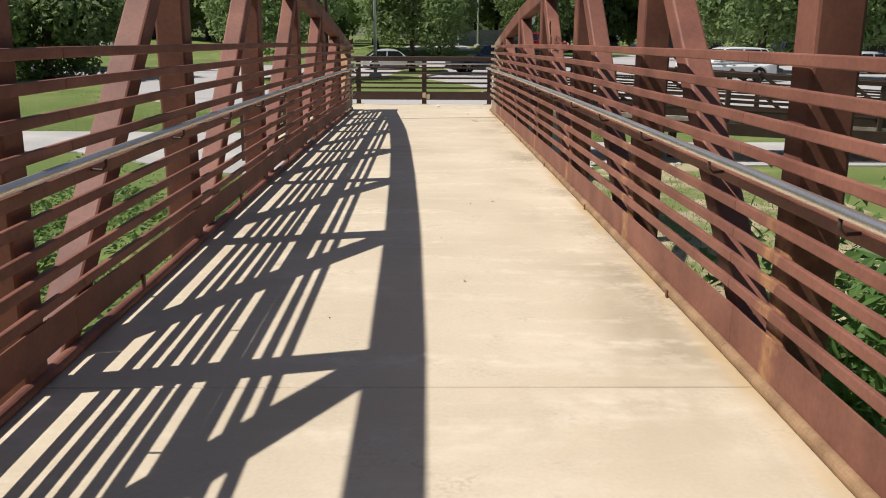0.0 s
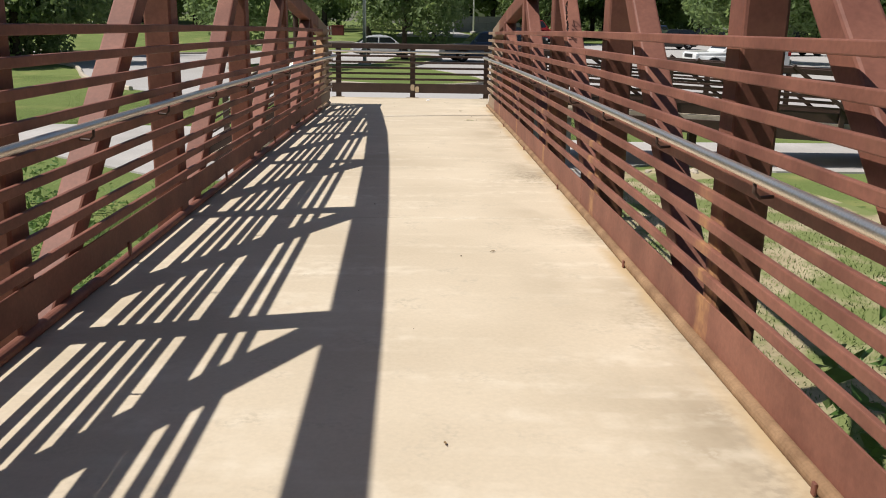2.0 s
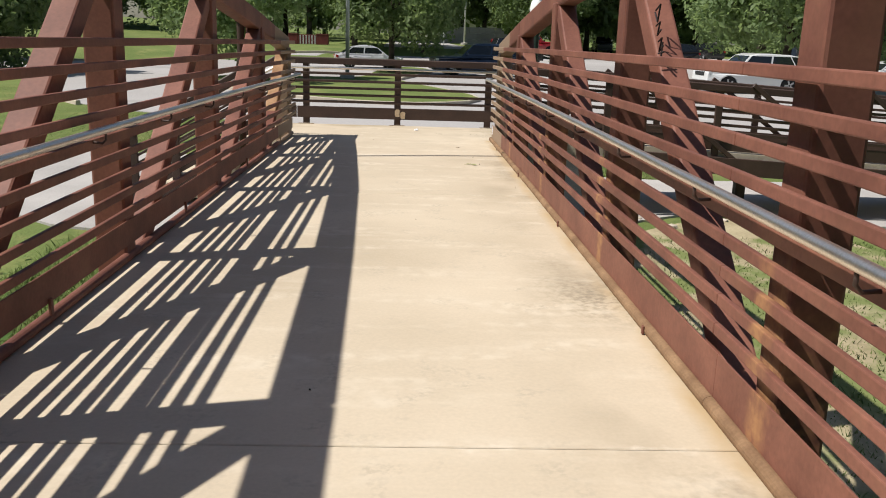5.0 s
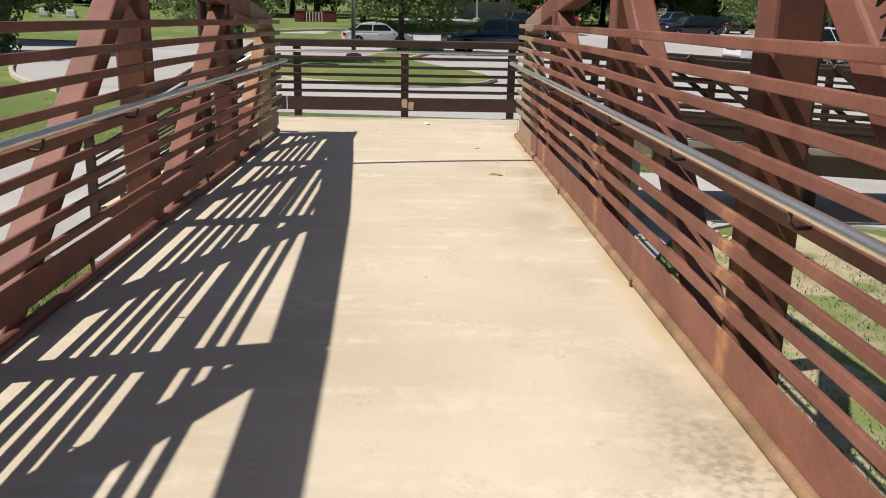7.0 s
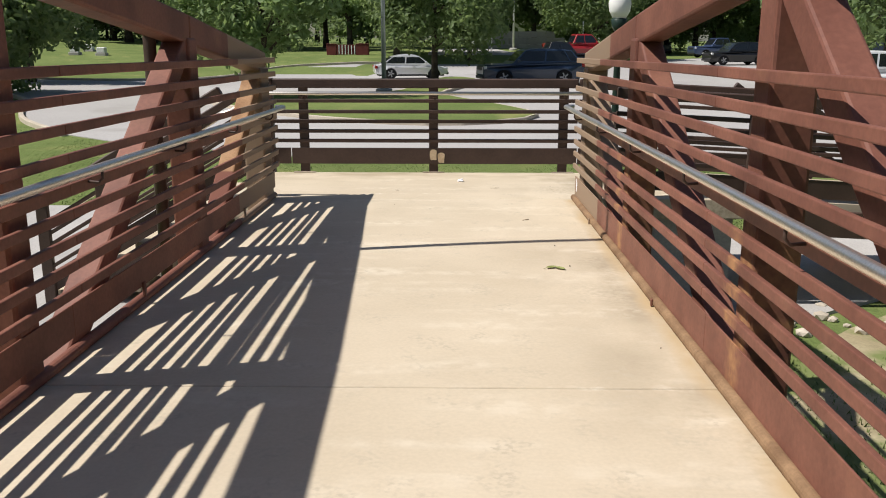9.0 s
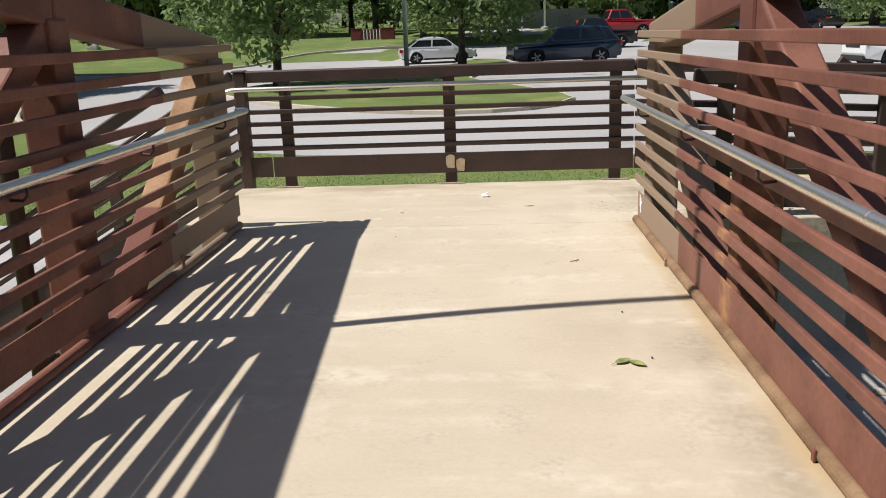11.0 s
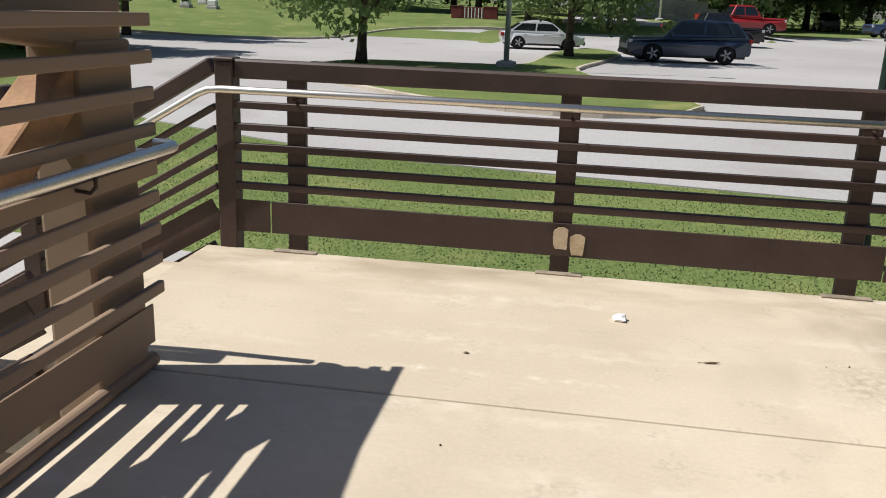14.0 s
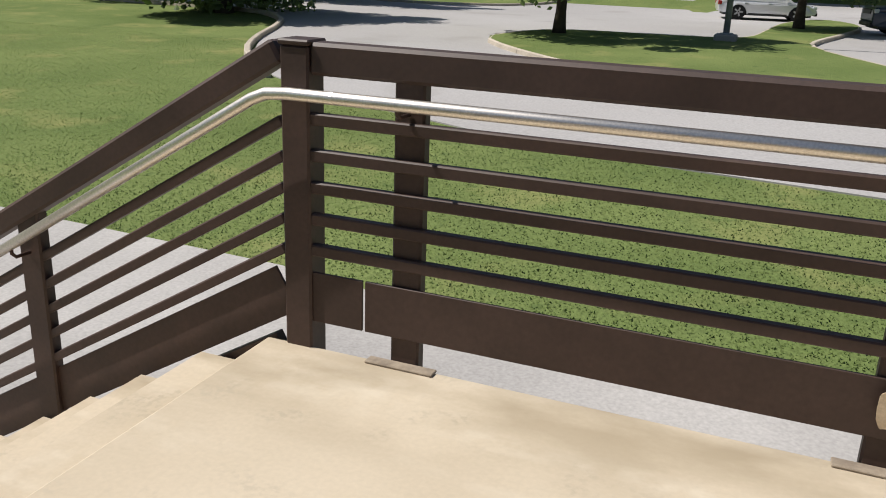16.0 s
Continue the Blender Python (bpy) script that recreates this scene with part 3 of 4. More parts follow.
# corner post and stair fence
corner = thing("fence_post", "brown square steel corner post at the stair head", "fence post", (-2.094, FENCE_Y, -0.2))
part("shaft", boxed(-0.055, 0.055, -0.055, 0.055, 0.0, 1.285, bevel=0.008), M_brown, corner)
part("cap", boxed(-0.061, 0.061, -0.061, 0.061, 1.285, 1.304, bevel=0.006), M_brown, corner)


def stair_fence(y, label, tube_side):
    t = thing("fence", label, "fence", (-2.17, y, 0), "brown steel fences")
    L = RUN * STEPS
    dz = RISE * STEPS
    a, b = Vector((0, 0, 0)), Vector((-L, 0, -dz))

    def bar(name, z, w, h, bev, off=0.0):
        part(name, beam(bmesh.new(), a + Vector((0, off, z)), b + Vector((0, off, z)), w, h, bev, (0, 1, 0)), M_brown, t)

    bar("top_rail", 1.062, 0.092, 0.088, 0.012)
    for z in F_RAILS:
        bar("rail", z - 0.02, 0.045, 0.038, 0.005)
    bar("toe_plate", 0.195, 0.012, 0.185, 0.002)
    bar("stringer", -0.06, 0.05, 0.17, 0.004)
    for f in (0.66, 0.99):
        c = b * f
        part("post", boxed(c.x - 0.06, c.x + 0.06, -0.03, 0.03, c.z - 0.15, c.z + 1.06, bevel=0.008), M_brown, t)
        bm = pipe(bmesh.new(), [c + Vector((0, 0, 0.87)), c + Vector((0, 0.10 * tube_side, 0.87)), c + Vector((0, 0.12 * tube_side, 0.89)), c + Vector((0, 0.12 * tube_side, 0.935))], 0.008, 8)
        part("bracket", bm, M_brown, t, smooth=True)
    return t


stair_fence(FENCE_Y, "brown painted steel fence sloping down the far side of the stair", -1)
stair_fence(18.60, "brown painted steel fence sloping down the near side of the stair", 1)
HZ = 0.934
front_tube = thing("handrail", "polished stainless steel handrail turning down the stair", "handrail", (-2.04, FENCE_Y - 0.12, HZ))
path = [(-4.2, -0.0, HZ - 1.20), (-2.22, 0.0, HZ - 0.03), (-2.16, 0, HZ - 0.006), (-2.08, 0, HZ), (1.84, 0, HZ)]
bm = pipe(bmesh.new(), [(x + 2.04, 0, z - HZ) for x, y, z in path], 0.0215, 16)
part("tube", bm, M_stainless, front_tube, smooth=True)
for x in (-1.91,):
    bm = pipe(bmesh.new(), [(x + 2.04 - 0.006, 0, 0), (x + 2.04 + 0.006, 0, 0)], 0.0222, 16)
    part("sleeve", bm, M_stainless, front_tube)
bm = pipe(bmesh.new(), [(3.88, 0, 0), (3.89, 0, 0), (3.896, 0, 0)], [0.0222, 0.0222, 0.016], 16)
part("end_cap", bm, M_stainless, front_tube, "domed stainless end cap")
near_tube = thing("handrail", "stainless steel handrail on the near side of the stair", "handrail", (-2.17, 18.70, 0.85))
bm = pipe(bmesh.new(), [(-1.93, 0, -1.16), (-0.02, 0, -0.02), (0.05, 0, 0), (0.50, 0, 0.0)], 0.0215, 16)
part("tube", bm, M_stainless, near_tube, smooth=True)

bm = pipe(bmesh.new(), [(0.30, 0, 0), (0.312, 0, 0)], 0.0222, 16)
part("sleeve", bm, M_stainless, near_tube)

# ramp on the other side
bm = bmesh.new()
prism(bm, [(3.034, 18.66), (13, 18.66), (13, LAND_Y), (3.034, LAND_Y)], lambda x, y: -0.14 - (x - 3.03) * 0.05, lambda x, y: -(x - 3.03) * 0.05)
solo("ramp", bm, M_deck, "pale concrete ramp sloping down from the landing", "ramp", kind="structure")
fence_run("brown painted steel fence along the ramp's far side", (FRONT_END + 0.012, FENCE_Y), (13, FENCE_Y), [0.09, 0.24, 0.39, 0.54, 0.69, 0.84, 0.98], drop=0.6)
fence_run("brown painted steel fence along the near side of the ramp", (1.69, 18.66), (13, 18.66), [0.02, 0.12, 0.27, 0.42, 0.57, 0.72, 0.87, 0.98], drop=0.6, inner=1)

ramp_frame = thing("ramp_frame", "brown steel side frame of the ramp with slanting braces", "ramp frame", (3.03, 18.60, 0))
for yy in (0.0, 1.82):
    part("side_beam", beam(bmesh.new(), (0, yy, -0.2), (9.95, yy, -0.70), 0.06, 0.26, 0.006, (0, 1, 0)), M_brown, ramp_frame)
    for k in range(5):
        x = 0.35 + k * 1.84
        part("brace", beam(bmesh.new(), (x, yy + 0.01, 1.05 - 0.05 * x), (x + 1.7, yy + 0.01, -0.12 - 0.05 * (x + 1.7)), 0.05, 0.07, 0.006, (0, 1, 0)), M_brown, ramp_frame)
for x in (2.5, 6.5, 10.2):
    part("leg", boxed(x - 0.08, x + 0.08, 0.85, 1.01, -1.6, -0.2 - 0.05 * x, bevel=0.01), M_brown, ramp_frame)

# scraped patches on the fence
for x, z0, z1, y in ((-0.146, 0.15, 0.275, FENCE_Y - 0.0735), (-0.054, 0.113, 0.234, FENCE_Y - 0.0435)):
    bm = bmesh.new()
    ring = [(0.04 * math.copysign(abs(math.cos(a)) ** 0.45, math.cos(a)) * (1 + 0.10 * math.sin(3 * a + x * 9)), (z0 + z1) / 2 + (z1 - z0) / 2 * math.copysign(abs(math.sin(a)) ** 0.45, math.sin(a)) * (1 + 0.06 * math.sin(5 * a))) for a in [2 * math.pi * k / 22 for k in range(22)]]
    prism(bm, ring, -0.0015, 0.0015)
    bm.transform(Matrix.Rotation(radians(90), 4, "X"))
    ob = part("bare_patch", bm, M_scrape, front, "tan bare patch scraped in the paint")
    ob.location = (x + 2.041, y - FENCE_Y, 0)

# tall slim pole on the truss
pole = thing("pole", "tall slim brown steel pole beside the truss, curved on top", "pole", (CX - POST_OFF - 0.14, FIRST + 5 * PITCH - 0.19, -0.4))
bend = [(0.0, -0.03 * max(0.0, z - 3.2) ** 1.75, z) for z in (0.0, 1.5, 3.2, 3.7, 4.2, 4.7, 5.2, 5.7, 6.2)]
part("shaft", pipe(bmesh.new(), bend, 0.042, 12), M_brown, pole, smooth=True)
part("clamp", boxed(-0.05, 0.07, -0.055, 0.055, 2.0, 2.08, bevel=0.006), M_brown, pole)


# ---------- vehicles ----------


def arch_profile(length, front, rear, r, z0):
    """Lower edge of a car's side, from tail to nose, with two wheel arches."""
    pts = [(-length / 2 + 0.08, z0 + 0.08)]
    for cx in (rear, front):
        pts += [(cx + r * math.cos(a), z0 + max(0.0, r * math.sin(a))) for a in [math.pi * (1 - k / 8) for k in range(9)]]
    pts.append((length / 2 - 0.08, z0 + 0.08))
    return pts


def car(name, label, at, turn, paint, length=4.5, width=1.8, height=1.45, style="sedan", trim=None, wheel=0.33, text="", panel=None):
    t = thing(name, label, "car" if style != "pickup" else "pickup truck", at, "parked vehicles")
    t.rotation_euler = (0, 0, radians(turn))
    t.scale = (0.92, 0.92, 0.92)
    L, W, H = length, width / 2, height
    z0, belt = wheel * 0.75, H * (0.61 if style == "sedan" else 0.63)
    front, rear = L / 2 - L * 0.20, -L / 2 + L * 0.21
    low = arch_profile(L, front, rear, wheel * 1.16, z0)
    hood = belt - (0.06 if style == "sedan" else 0.07)
    tail = belt + (0.02 if style == "sedan" else 0.03)
    if style == "sedan":
        top = [(L / 2, z0 + 0.22), (L / 2 - 0.03, hood - 0.30), (L / 2 - 0.16, hood - 0.16), (L * 0.38, hood - 0.07), (L * 0.24, hood), (-L * 0.36, tail), (-L / 2 + 0.08, tail - 0.05), (-L / 2, tail - 0.22), (-L / 2 + 0.02, z0 + 0.2)]
        cab = [(L * 0.265, hood - 0.02), (L * 0.115, H - 0.15), (L * 0.05, H - 0.045), (-L * 0.03, H), (-L * 0.13, H - 0.02), (-L * 0.22, H - 0.10), (-L * 0.27, H - 0.17), (-L * 0.41, tail - 0.02)]
    elif style == "suv":
        top = [(L / 2, z0 + 0.25), (L / 2 - 0.01, hood - 0.18), (L / 2 - 0.10, hood - 0.06), (L * 0.20, hood), (-L * 0.44, tail), (-L / 2 + 0.02, tail - 0.1), (-L / 2, z0 + 0.25)]
        cab = [(L * 0.225, hood - 0.01), (L * 0.095, H - 0.10), (L * 0.03, H - 0.02), (-L * 0.08, H), (-L * 0.30, H - 0.04), (-L * 0.37, H - 0.10), (-L * 0.46, tail)]
    else:
        top = [(L / 2, z0 + 0.28), (L / 2 - 0.01, hood - 0.12), (L / 2 - 0.08, hood - 0.02), (L * 0.20, hood), (-L / 2 + 0.04, tail), (-L / 2, z0 + 0.3)]
        cab = [(L * 0.21, hood - 0.01), (L * 0.11, H - 0.06), (L * 0.05, H), (-L * 0.10, H - 0.01), (-L * 0.155, tail)]
    outline = low + top
    bm = bmesh.new()
    k = len(outline)
    zmid = (z0 + belt) / 2

    def half(z, x):
        nose = smoothstep(L * 0.36, L * 0.5, abs(x)) * 0.13
        return W - 0.05 * abs(z - zmid) / zmid - nose

    a = [bm.verts.new((x, -half(z, x), z)) for x, z in outline]
    b = [bm.verts.new((x, half(z, x), z)) for x, z in outline]
    bm.faces.new(a)
    bm.faces.new(b[::-1])
    for i in range(k):
        bm.faces.new([a[(i + 1) % k], a[i], b[i], b[(i + 1) % k]])
    bmesh.ops.recalc_face_normals(bm, faces=bm.faces[:])
    rims = [e for e in bm.edges if len(e.link_faces) == 2 and e.verts[0].co.y * e.verts[1].co.y > 0 and e.verts[0].co.z > z0 + 0.15 and e.verts[1].co.z > z0 + 0.15 and e.calc_face_angle(0) > 0.5]
    bmesh.ops.bevel(bm, geom=rims, offset=0.08, segments=4, affect="EDGES", profile=0.5)
    body = part("body", bm, paint, t)
    # cabin: pillars and roof in paint, glass set slightly proud
    bm = bmesh.new()
    tw = W - 0.22

    def cw(z):
        f = (z - belt) / (H - belt)
        return (W - 0.06) * (1 - f) + tw * f

    a = [bm.verts.new((x, -cw(z), z)) for x, z in cab]
    b = [bm.verts.new((x, cw(z), z)) for x, z in cab]
    k = len(cab)
    bm.faces.new(a)
    bm.faces.new(b[::-1])
    for i in range(k):
        bm.faces.new([a[(i + 1) % k], a[i], b[i], b[(i + 1) % k]])
    bmesh.ops.recalc_face_normals(bm, faces=bm.faces[:])
    up = [e for e in bm.edges if max(v.co.z for v in e.verts) > H - 0.09 and e.calc_face_angle(0) > 0.2]
    bmesh.ops.bevel(bm, geom=up, offset=0.05, segments=3, affect="EDGES", profile=0.5)
    part("cabin", bm, paint if not trim else trim, t)

    def pane(name, corners, out):
        bm = bmesh.new()
        c = sum((Vector(p) for p in corners), Vector()) / len(corners)
        n = Vector(out)
        inner = [bm.verts.new(Vector(p) * 0.92 + c * 0.08 - n * 0.01) for p in corners]
        outer = [bm.verts.new(Vector(p) * 0.92 + c * 0.08 + n * 0.006) for p in corners]
        bm.faces.new(outer)
        for i in range(len(corners)):
            j = (i + 1) % len(corners)
            bm.faces.new([inner[i], inner[j], outer[j], outer[i]])
        bmesh.ops.recalc_face_normals(bm, faces=bm.faces[:])
        part(name, bm, M_glass, t)

    def on(x, z, s):
        return (x, s * cw(z), z)

    zb, zt = belt + 0.03, H - (0.15 if style == "sedan" else 0.10)
    (fx0, fz0), (fx1, fz1) = cab[0], cab[1]
    (rx0, rz0), (rx1, rz1) = cab[-1], cab[-2]

    def fx(z):
        return fx0 + (fx1 - fx0) * (z - fz0) / (fz1 - fz0)

    def rx(z):
        return rx0 + (rx1 - rx0) * min(1, (z - rz0) / (rz1 - rz0))

    splits = [0.46, 0.86] if style == "suv" else ([0.52] if style == "sedan" else [0.55])
    for s in (-1, 1):
        edges = [0.0] + splits + [1.0]
        for u, v in zip(edges, edges[1:]):
            lo0, lo1 = fx(zb) - 0.07, rx(zb) + 0.10
            hi0, hi1 = fx(zt) - 0.03, rx(zt) + 0.06
            q = [on(lo0 + (lo1 - lo0) * u, zb, s), on(lo0 + (lo1 - lo0) * v, zb, s), on(hi0 + (hi1 - hi0) * v, zt, s), on(hi0 + (hi1 - hi0) * u, zt, s)]
            pane("side_window", q, (0, s, 0.2))
    pane("windscreen", [(fx(zb) + 0.0, -cw(zb), zb), (fx(zb), cw(zb), zb), (fx(zt), cw(zt), zt), (fx(zt), -cw(zt), zt)], (0.7, 0, 0.7))
    pane("rear_window", [(rx(zb), -cw(zb), zb), (rx(zb), cw(zb), zb), (rx(zt), cw(zt), zt), (rx(zt), -cw(zt), zt)], (-0.8, 0, 0.5))
    if style == "pickup":
        part("bed_liner", boxed(-L / 2 + 0.1, -L * 0.17, -W + 0.14, W - 0.14, tail - 0.02, tail + 0.012, bevel=0.004), M_black, t)
    for cx in (front, rear):
        for s in (-1, 1):
            bm = bmesh.new()
            prof = [(wheel * 0.62, -0.11), (wheel * 0.93, -0.11), (wheel, -0.07), (wheel, 0.07), (wheel * 0.93, 0.11), (wheel * 0.62, 0.11)]
            lathe(bm, prof, 24)
            bm.transform(Matrix.Translation((cx, s * (W - 0.12), wheel)) @ Matrix.Rotation(radians(90), 4, "X"))
            w = part("wheel", bm, M_tyre, t, smooth=False)
            bm = bmesh.new()
            lathe(bm, [(wheel * 0.60, -0.02), (wheel * 0.64, 0.0), (wheel * 0.60, 0.02), (wheel * 0.14, 0.02)], 20)
            for j in range(5):
                ang = j * 2 * math.pi / 5
                d = Vector((math.cos(ang), math.sin(ang), 0))
                beam(bm, d * wheel * 0.1 + Vector((0, 0, 0.03)), d * wheel * 0.6 + Vector((0, 0, 0.03)), 0.07, 0.02, 0.0, (-d.y, d.x, 0))
            bm.transform(Matrix.Translation((cx, s * (W - 0.035), wheel)) @ Matrix.Rotation(radians(-90 * s), 4, "X"))
            part("rim", bm, M_rim, w)
    for s in (-1, 1):
        part("headlight", boxed(L / 2 - 0.20, L / 2 - 0.03, min(s * (W - 0.42), s * (W - 0.115)), max(s * (W - 0.42), s * (W - 0.115)), hood - 0.27, hood - 0.12, bevel=0.03, seg=2), M_headlight, t)
        part("taillight", boxed(-L / 2 - 0.006, -L / 2 + 0.16, min(s * (W - 0.32), s * (W - 0.105)), max(s * (W - 0.32), s * (W - 0.105)), tail - 0.28, tail - 0.10, bevel=0.025, seg=2), M_taillight, t)
        mx = fx(zb) - 0.22
        part("mirror", boxed(mx - 0.05, mx + 0.07, min(s * (W - 0.04), s * (W + 0.15)), max(s * (W - 0.04), s * (W + 0.15)), zb - 0.02, zb + 0.12, bevel=0.03, seg=2), paint, t)
        for dx in (0.02, -0.22):
            part("door_handle", boxed(L * dx - 0.09, L * dx + 0.09, min(s * (W - 0.03), s * (W + 0.012)), max(s * (W - 0.03), s * (W + 0.012)), belt - 0.14, belt - 0.11, bevel=0.008), paint, t)
        part("sill", boxed(rear + wheel * 1.3, front - wheel * 1.3, min(s * (W - 0.1), s * (W - 0.015)), max(s * (W - 0.1), s * (W - 0.015)), z0 - 0.05, z0 + 0.05, bevel=0.01), M_black, t)
    part("grille", boxed(L / 2 - 0.06, L / 2 + 0.012, -W + 0.5, W - 0.5, hood - 0.32, hood - 0.14, bevel=0.01), M_black, t)
    part("bumper", boxed(L / 2 - 0.12, L / 2 + 0.03, -W + 0.2, W - 0.2, z0 + 0.02, z0 + 0.17, bevel=0.03, seg=2), M_black, t)
    part("underbody", boxed(-L / 2 + 0.25, L / 2 - 0.25, -W + 0.16, W - 0.16, z0 - 0.06, z0 + 0.25), M_black, t)
    if text:
        fc = bpy.data.curves.new("lettering", "FONT")
        fc.body, fc.size, fc.extrude = text, 0.42, 0.004
        fc.align_x, fc.align_y = "CENTER", "CENTER"
        tmp = bpy.data.objects.new("tmp", fc)
        scene.collection.objects.link(tmp)
        me = bpy.data.meshes.new_from_object(tmp.evaluated_get(bpy.context.evaluated_depsgraph_get()))
        bpy.data.objects.remove(tmp)
        me.materials.append(M_ink)
        share("lettering", me, t, Matrix.Translation((-L * 0.27, -W - 0.012, belt - 0.18)) @ Matrix.Rotation(radians(90), 4, "X"), "black block letters")
    return t


def on_land(x, y, lift=0.03):
    return (x, y, land(x, y) + lift)


def paint(name, colour, metal=0.35, rough=0.28):
    m = plain(name, colour, rough, metal, 0.5)
    m.node_tree.nodes["Principled BSDF"].inputs["Coat Weight"].default_value = 0.6
    return m


P_silver = paint("silver_paint", (0.66, 0.67, 0.69), 0.25)
P_blue = paint("dark_blue_paint", (0.028, 0.046, 0.082))
P_black = paint("black_paint", (0.012, 0.012, 0.013), 0.1)
P_red = paint("red_paint", (0.33, 0.018, 0.02), 0.1)
P_white = paint("white_car_paint", (0.70, 0.71, 0.71), 0.0)
P_navy = paint("faded_navy_paint", (0.05, 0.075, 0.15))
P_grey = paint("grey_paint", (0.25, 0.27, 0.29))

car("sedan", "silver compact sedan parked on the asphalt", on_land(-2.44, 58.5), 11, P_silver, 4.35, 1.74, 1.44, "sedan")
car("sport_utility_vehicle", "dark blue sport utility vehicle parked beside the grass island", on_land(3.57, 52.0), 191, P_blue, 5.3, 2.02, 1.80, "suv", wheel=0.39)
car("pickup_truck", "black pickup truck parked behind the blue vehicle", on_land(6.38, 66.0), 8, P_black, 5.7, 2.0, 1.90, "pickup", wheel=0.41)
car("pickup_truck", "bright red crew cab pickup truck", on_land(9.09, 74.6), 8, P_red, 5.9, 2.02, 1.95, "pickup", wheel=0.42)
car("patrol_vehicle", "white sport utility patrol vehicle with dark windows", on_land(14.36, 42.2), 186, P_white, 4.9, 1.95, 1.76, "suv", wheel=0.38)
car("hatchback", "pale silver car parked in the lot", on_land(27.30, 55.0), 186, P_silver, 4.5, 1.8, 1.5, "sedan")
car("pickup_truck", "white police pickup truck with black lettering", on_land(26.90, 66.0), 14, P_white, 5.8, 2.0, 1.9, "pickup", trim=P_black, wheel=0.4, text="POLICE")
car("sport_utility_vehicle", "black sport utility vehicle in the far row", on_land(32.05, 66.0), 190, P_black, 5.1, 2.0, 1.85, "suv", wheel=0.4)
car("patrol_vehicle", "black patrol vehicle with dark windows in the far row", on_land(20.13, 74.0), 190, P_black, 5.0, 1.95, 1.75, "suv", trim=P_black, wheel=0.38)
car("pickup_truck", "faded navy blue pickup truck across the lot", on_land(23.06, 88.5), 190, P_navy, 5.6, 1.95, 1.85, "pickup", wheel=0.4)
car("sport_utility_vehicle", "black vehicle parked under the far trees", on_land(26.72, 85.0), 100, P_black, 4.8, 1.9, 1.7, "suv", wheel=0.38)
car("sport_utility_vehicle", "dark vehicle seen head on at the far kerb", on_land(20.54, 100.0), 265, P_black, 4.8, 1.95, 1.8, "suv", wheel=0.38)

# ---------- trees and plants ----------
LEAF_MESHES = {}


def leaf_cloud(name, count, radii, leaf, seed, mat, hollow=0.35, lumps=9, floor=-0.75):
    """A crown of single leaves gathered in lumps, with an uneven outline and gaps."""
    rng = np.random.default_rng(seed)
    centres = []
    for k in range(lumps * 6):
        v = rng.normal(size=3)
        v /= np.linalg.norm(v)
        v *= rng.uniform(0.35, 0.9)
        if v[2] > floor:
            centres.append(v)
    sizes = rng.uniform(0.16, 0.34, len(centres))
    pick = rng.integers(0, len(centres), count)
    off = rng.normal(size=(count, 3))
    off /= np.linalg.norm(off, axis=1)[:, None]
    off *= (rng.uniform(hollow, 1.0, count) ** 0.6)[:, None] * sizes[pick][:, None]
    pos = (np.array(centres)[pick] + off) * np.array(radii)
    nrm = off + rng.normal(size=(count, 3)) * 0.16
    nrm[:, 2] += 0.12
    nrm /= np.linalg.norm(nrm, axis=1)[:, None]
    u = np.cross(nrm, rng.normal(size=(count, 3)))
    u /= np.linalg.norm(u, axis=1)[:, None]
    w = np.cross(nrm, u)
    size = leaf * rng.uniform(0.6, 1.35, count)[:, None]
    a, b, c, d = pos - u * size, pos - w * size * 0.55 + nrm * size * 0.15, pos + u * size, pos + w * size * 0.55 + nrm * size * 0.15
    verts = np.stack([a, b, c, d], 1).reshape(-1, 3)
    faces = np.arange(count * 4).reshape(-1, 4)
    me = bpy.data.meshes.new(name)
    me.from_pydata(verts.tolist(), [], faces.tolist())
    me.materials.append(mat)
    return me


def tree_kind(key, height, crown_r, crown_h, clear, trunk_r, leaves, leaf, seed, mat, floor=-0.75):
    """Meshes of one kind of tree: a tapered trunk with limbs, and a crown."""
    rng = random.Random(seed)
    bm = bmesh.new()
    top = clear + crown_h * 0.75
    line = [(0.06 * math.sin(3 * k / 8), 0.05 * math.sin(2 + 4 * k / 8), top * k / 8) for k in range(9)]
    rad = [trunk_r * (1.35 if k == 0 else 1.0 - 0.09 * k) for k in range(9)]
    pipe(bm, line, rad, 12)
    for k in range(9):
        f = rng.uniform(0.30, 0.85)
        i = int(f * 8)
        a = rng.uniform(0, 6.28)
        p = Vector(line[i])
        q = p + Vector((math.cos(a) * crown_r * 0.6, math.sin(a) * crown_r * 0.6, crown_h * rng.uniform(0.10, 0.3)))
        m = p.lerp(q, 0.5) + Vector((0, 0, crown_h * 0.04))
        pipe(bm, [p, m, q], [trunk_r * 0.42, trunk_r * 0.25, trunk_r * 0.08], 7)
    trunk = mesh_of(bm, "trunk", M_bark, True)
    crown = leaf_cloud("crown", leaves, (crown_r, crown_r, crown_h / 2), leaf, seed, mat, floor=floor)
    LEAF_MESHES[key] = (trunk, crown, clear + crown_h / 2 - 0.15)


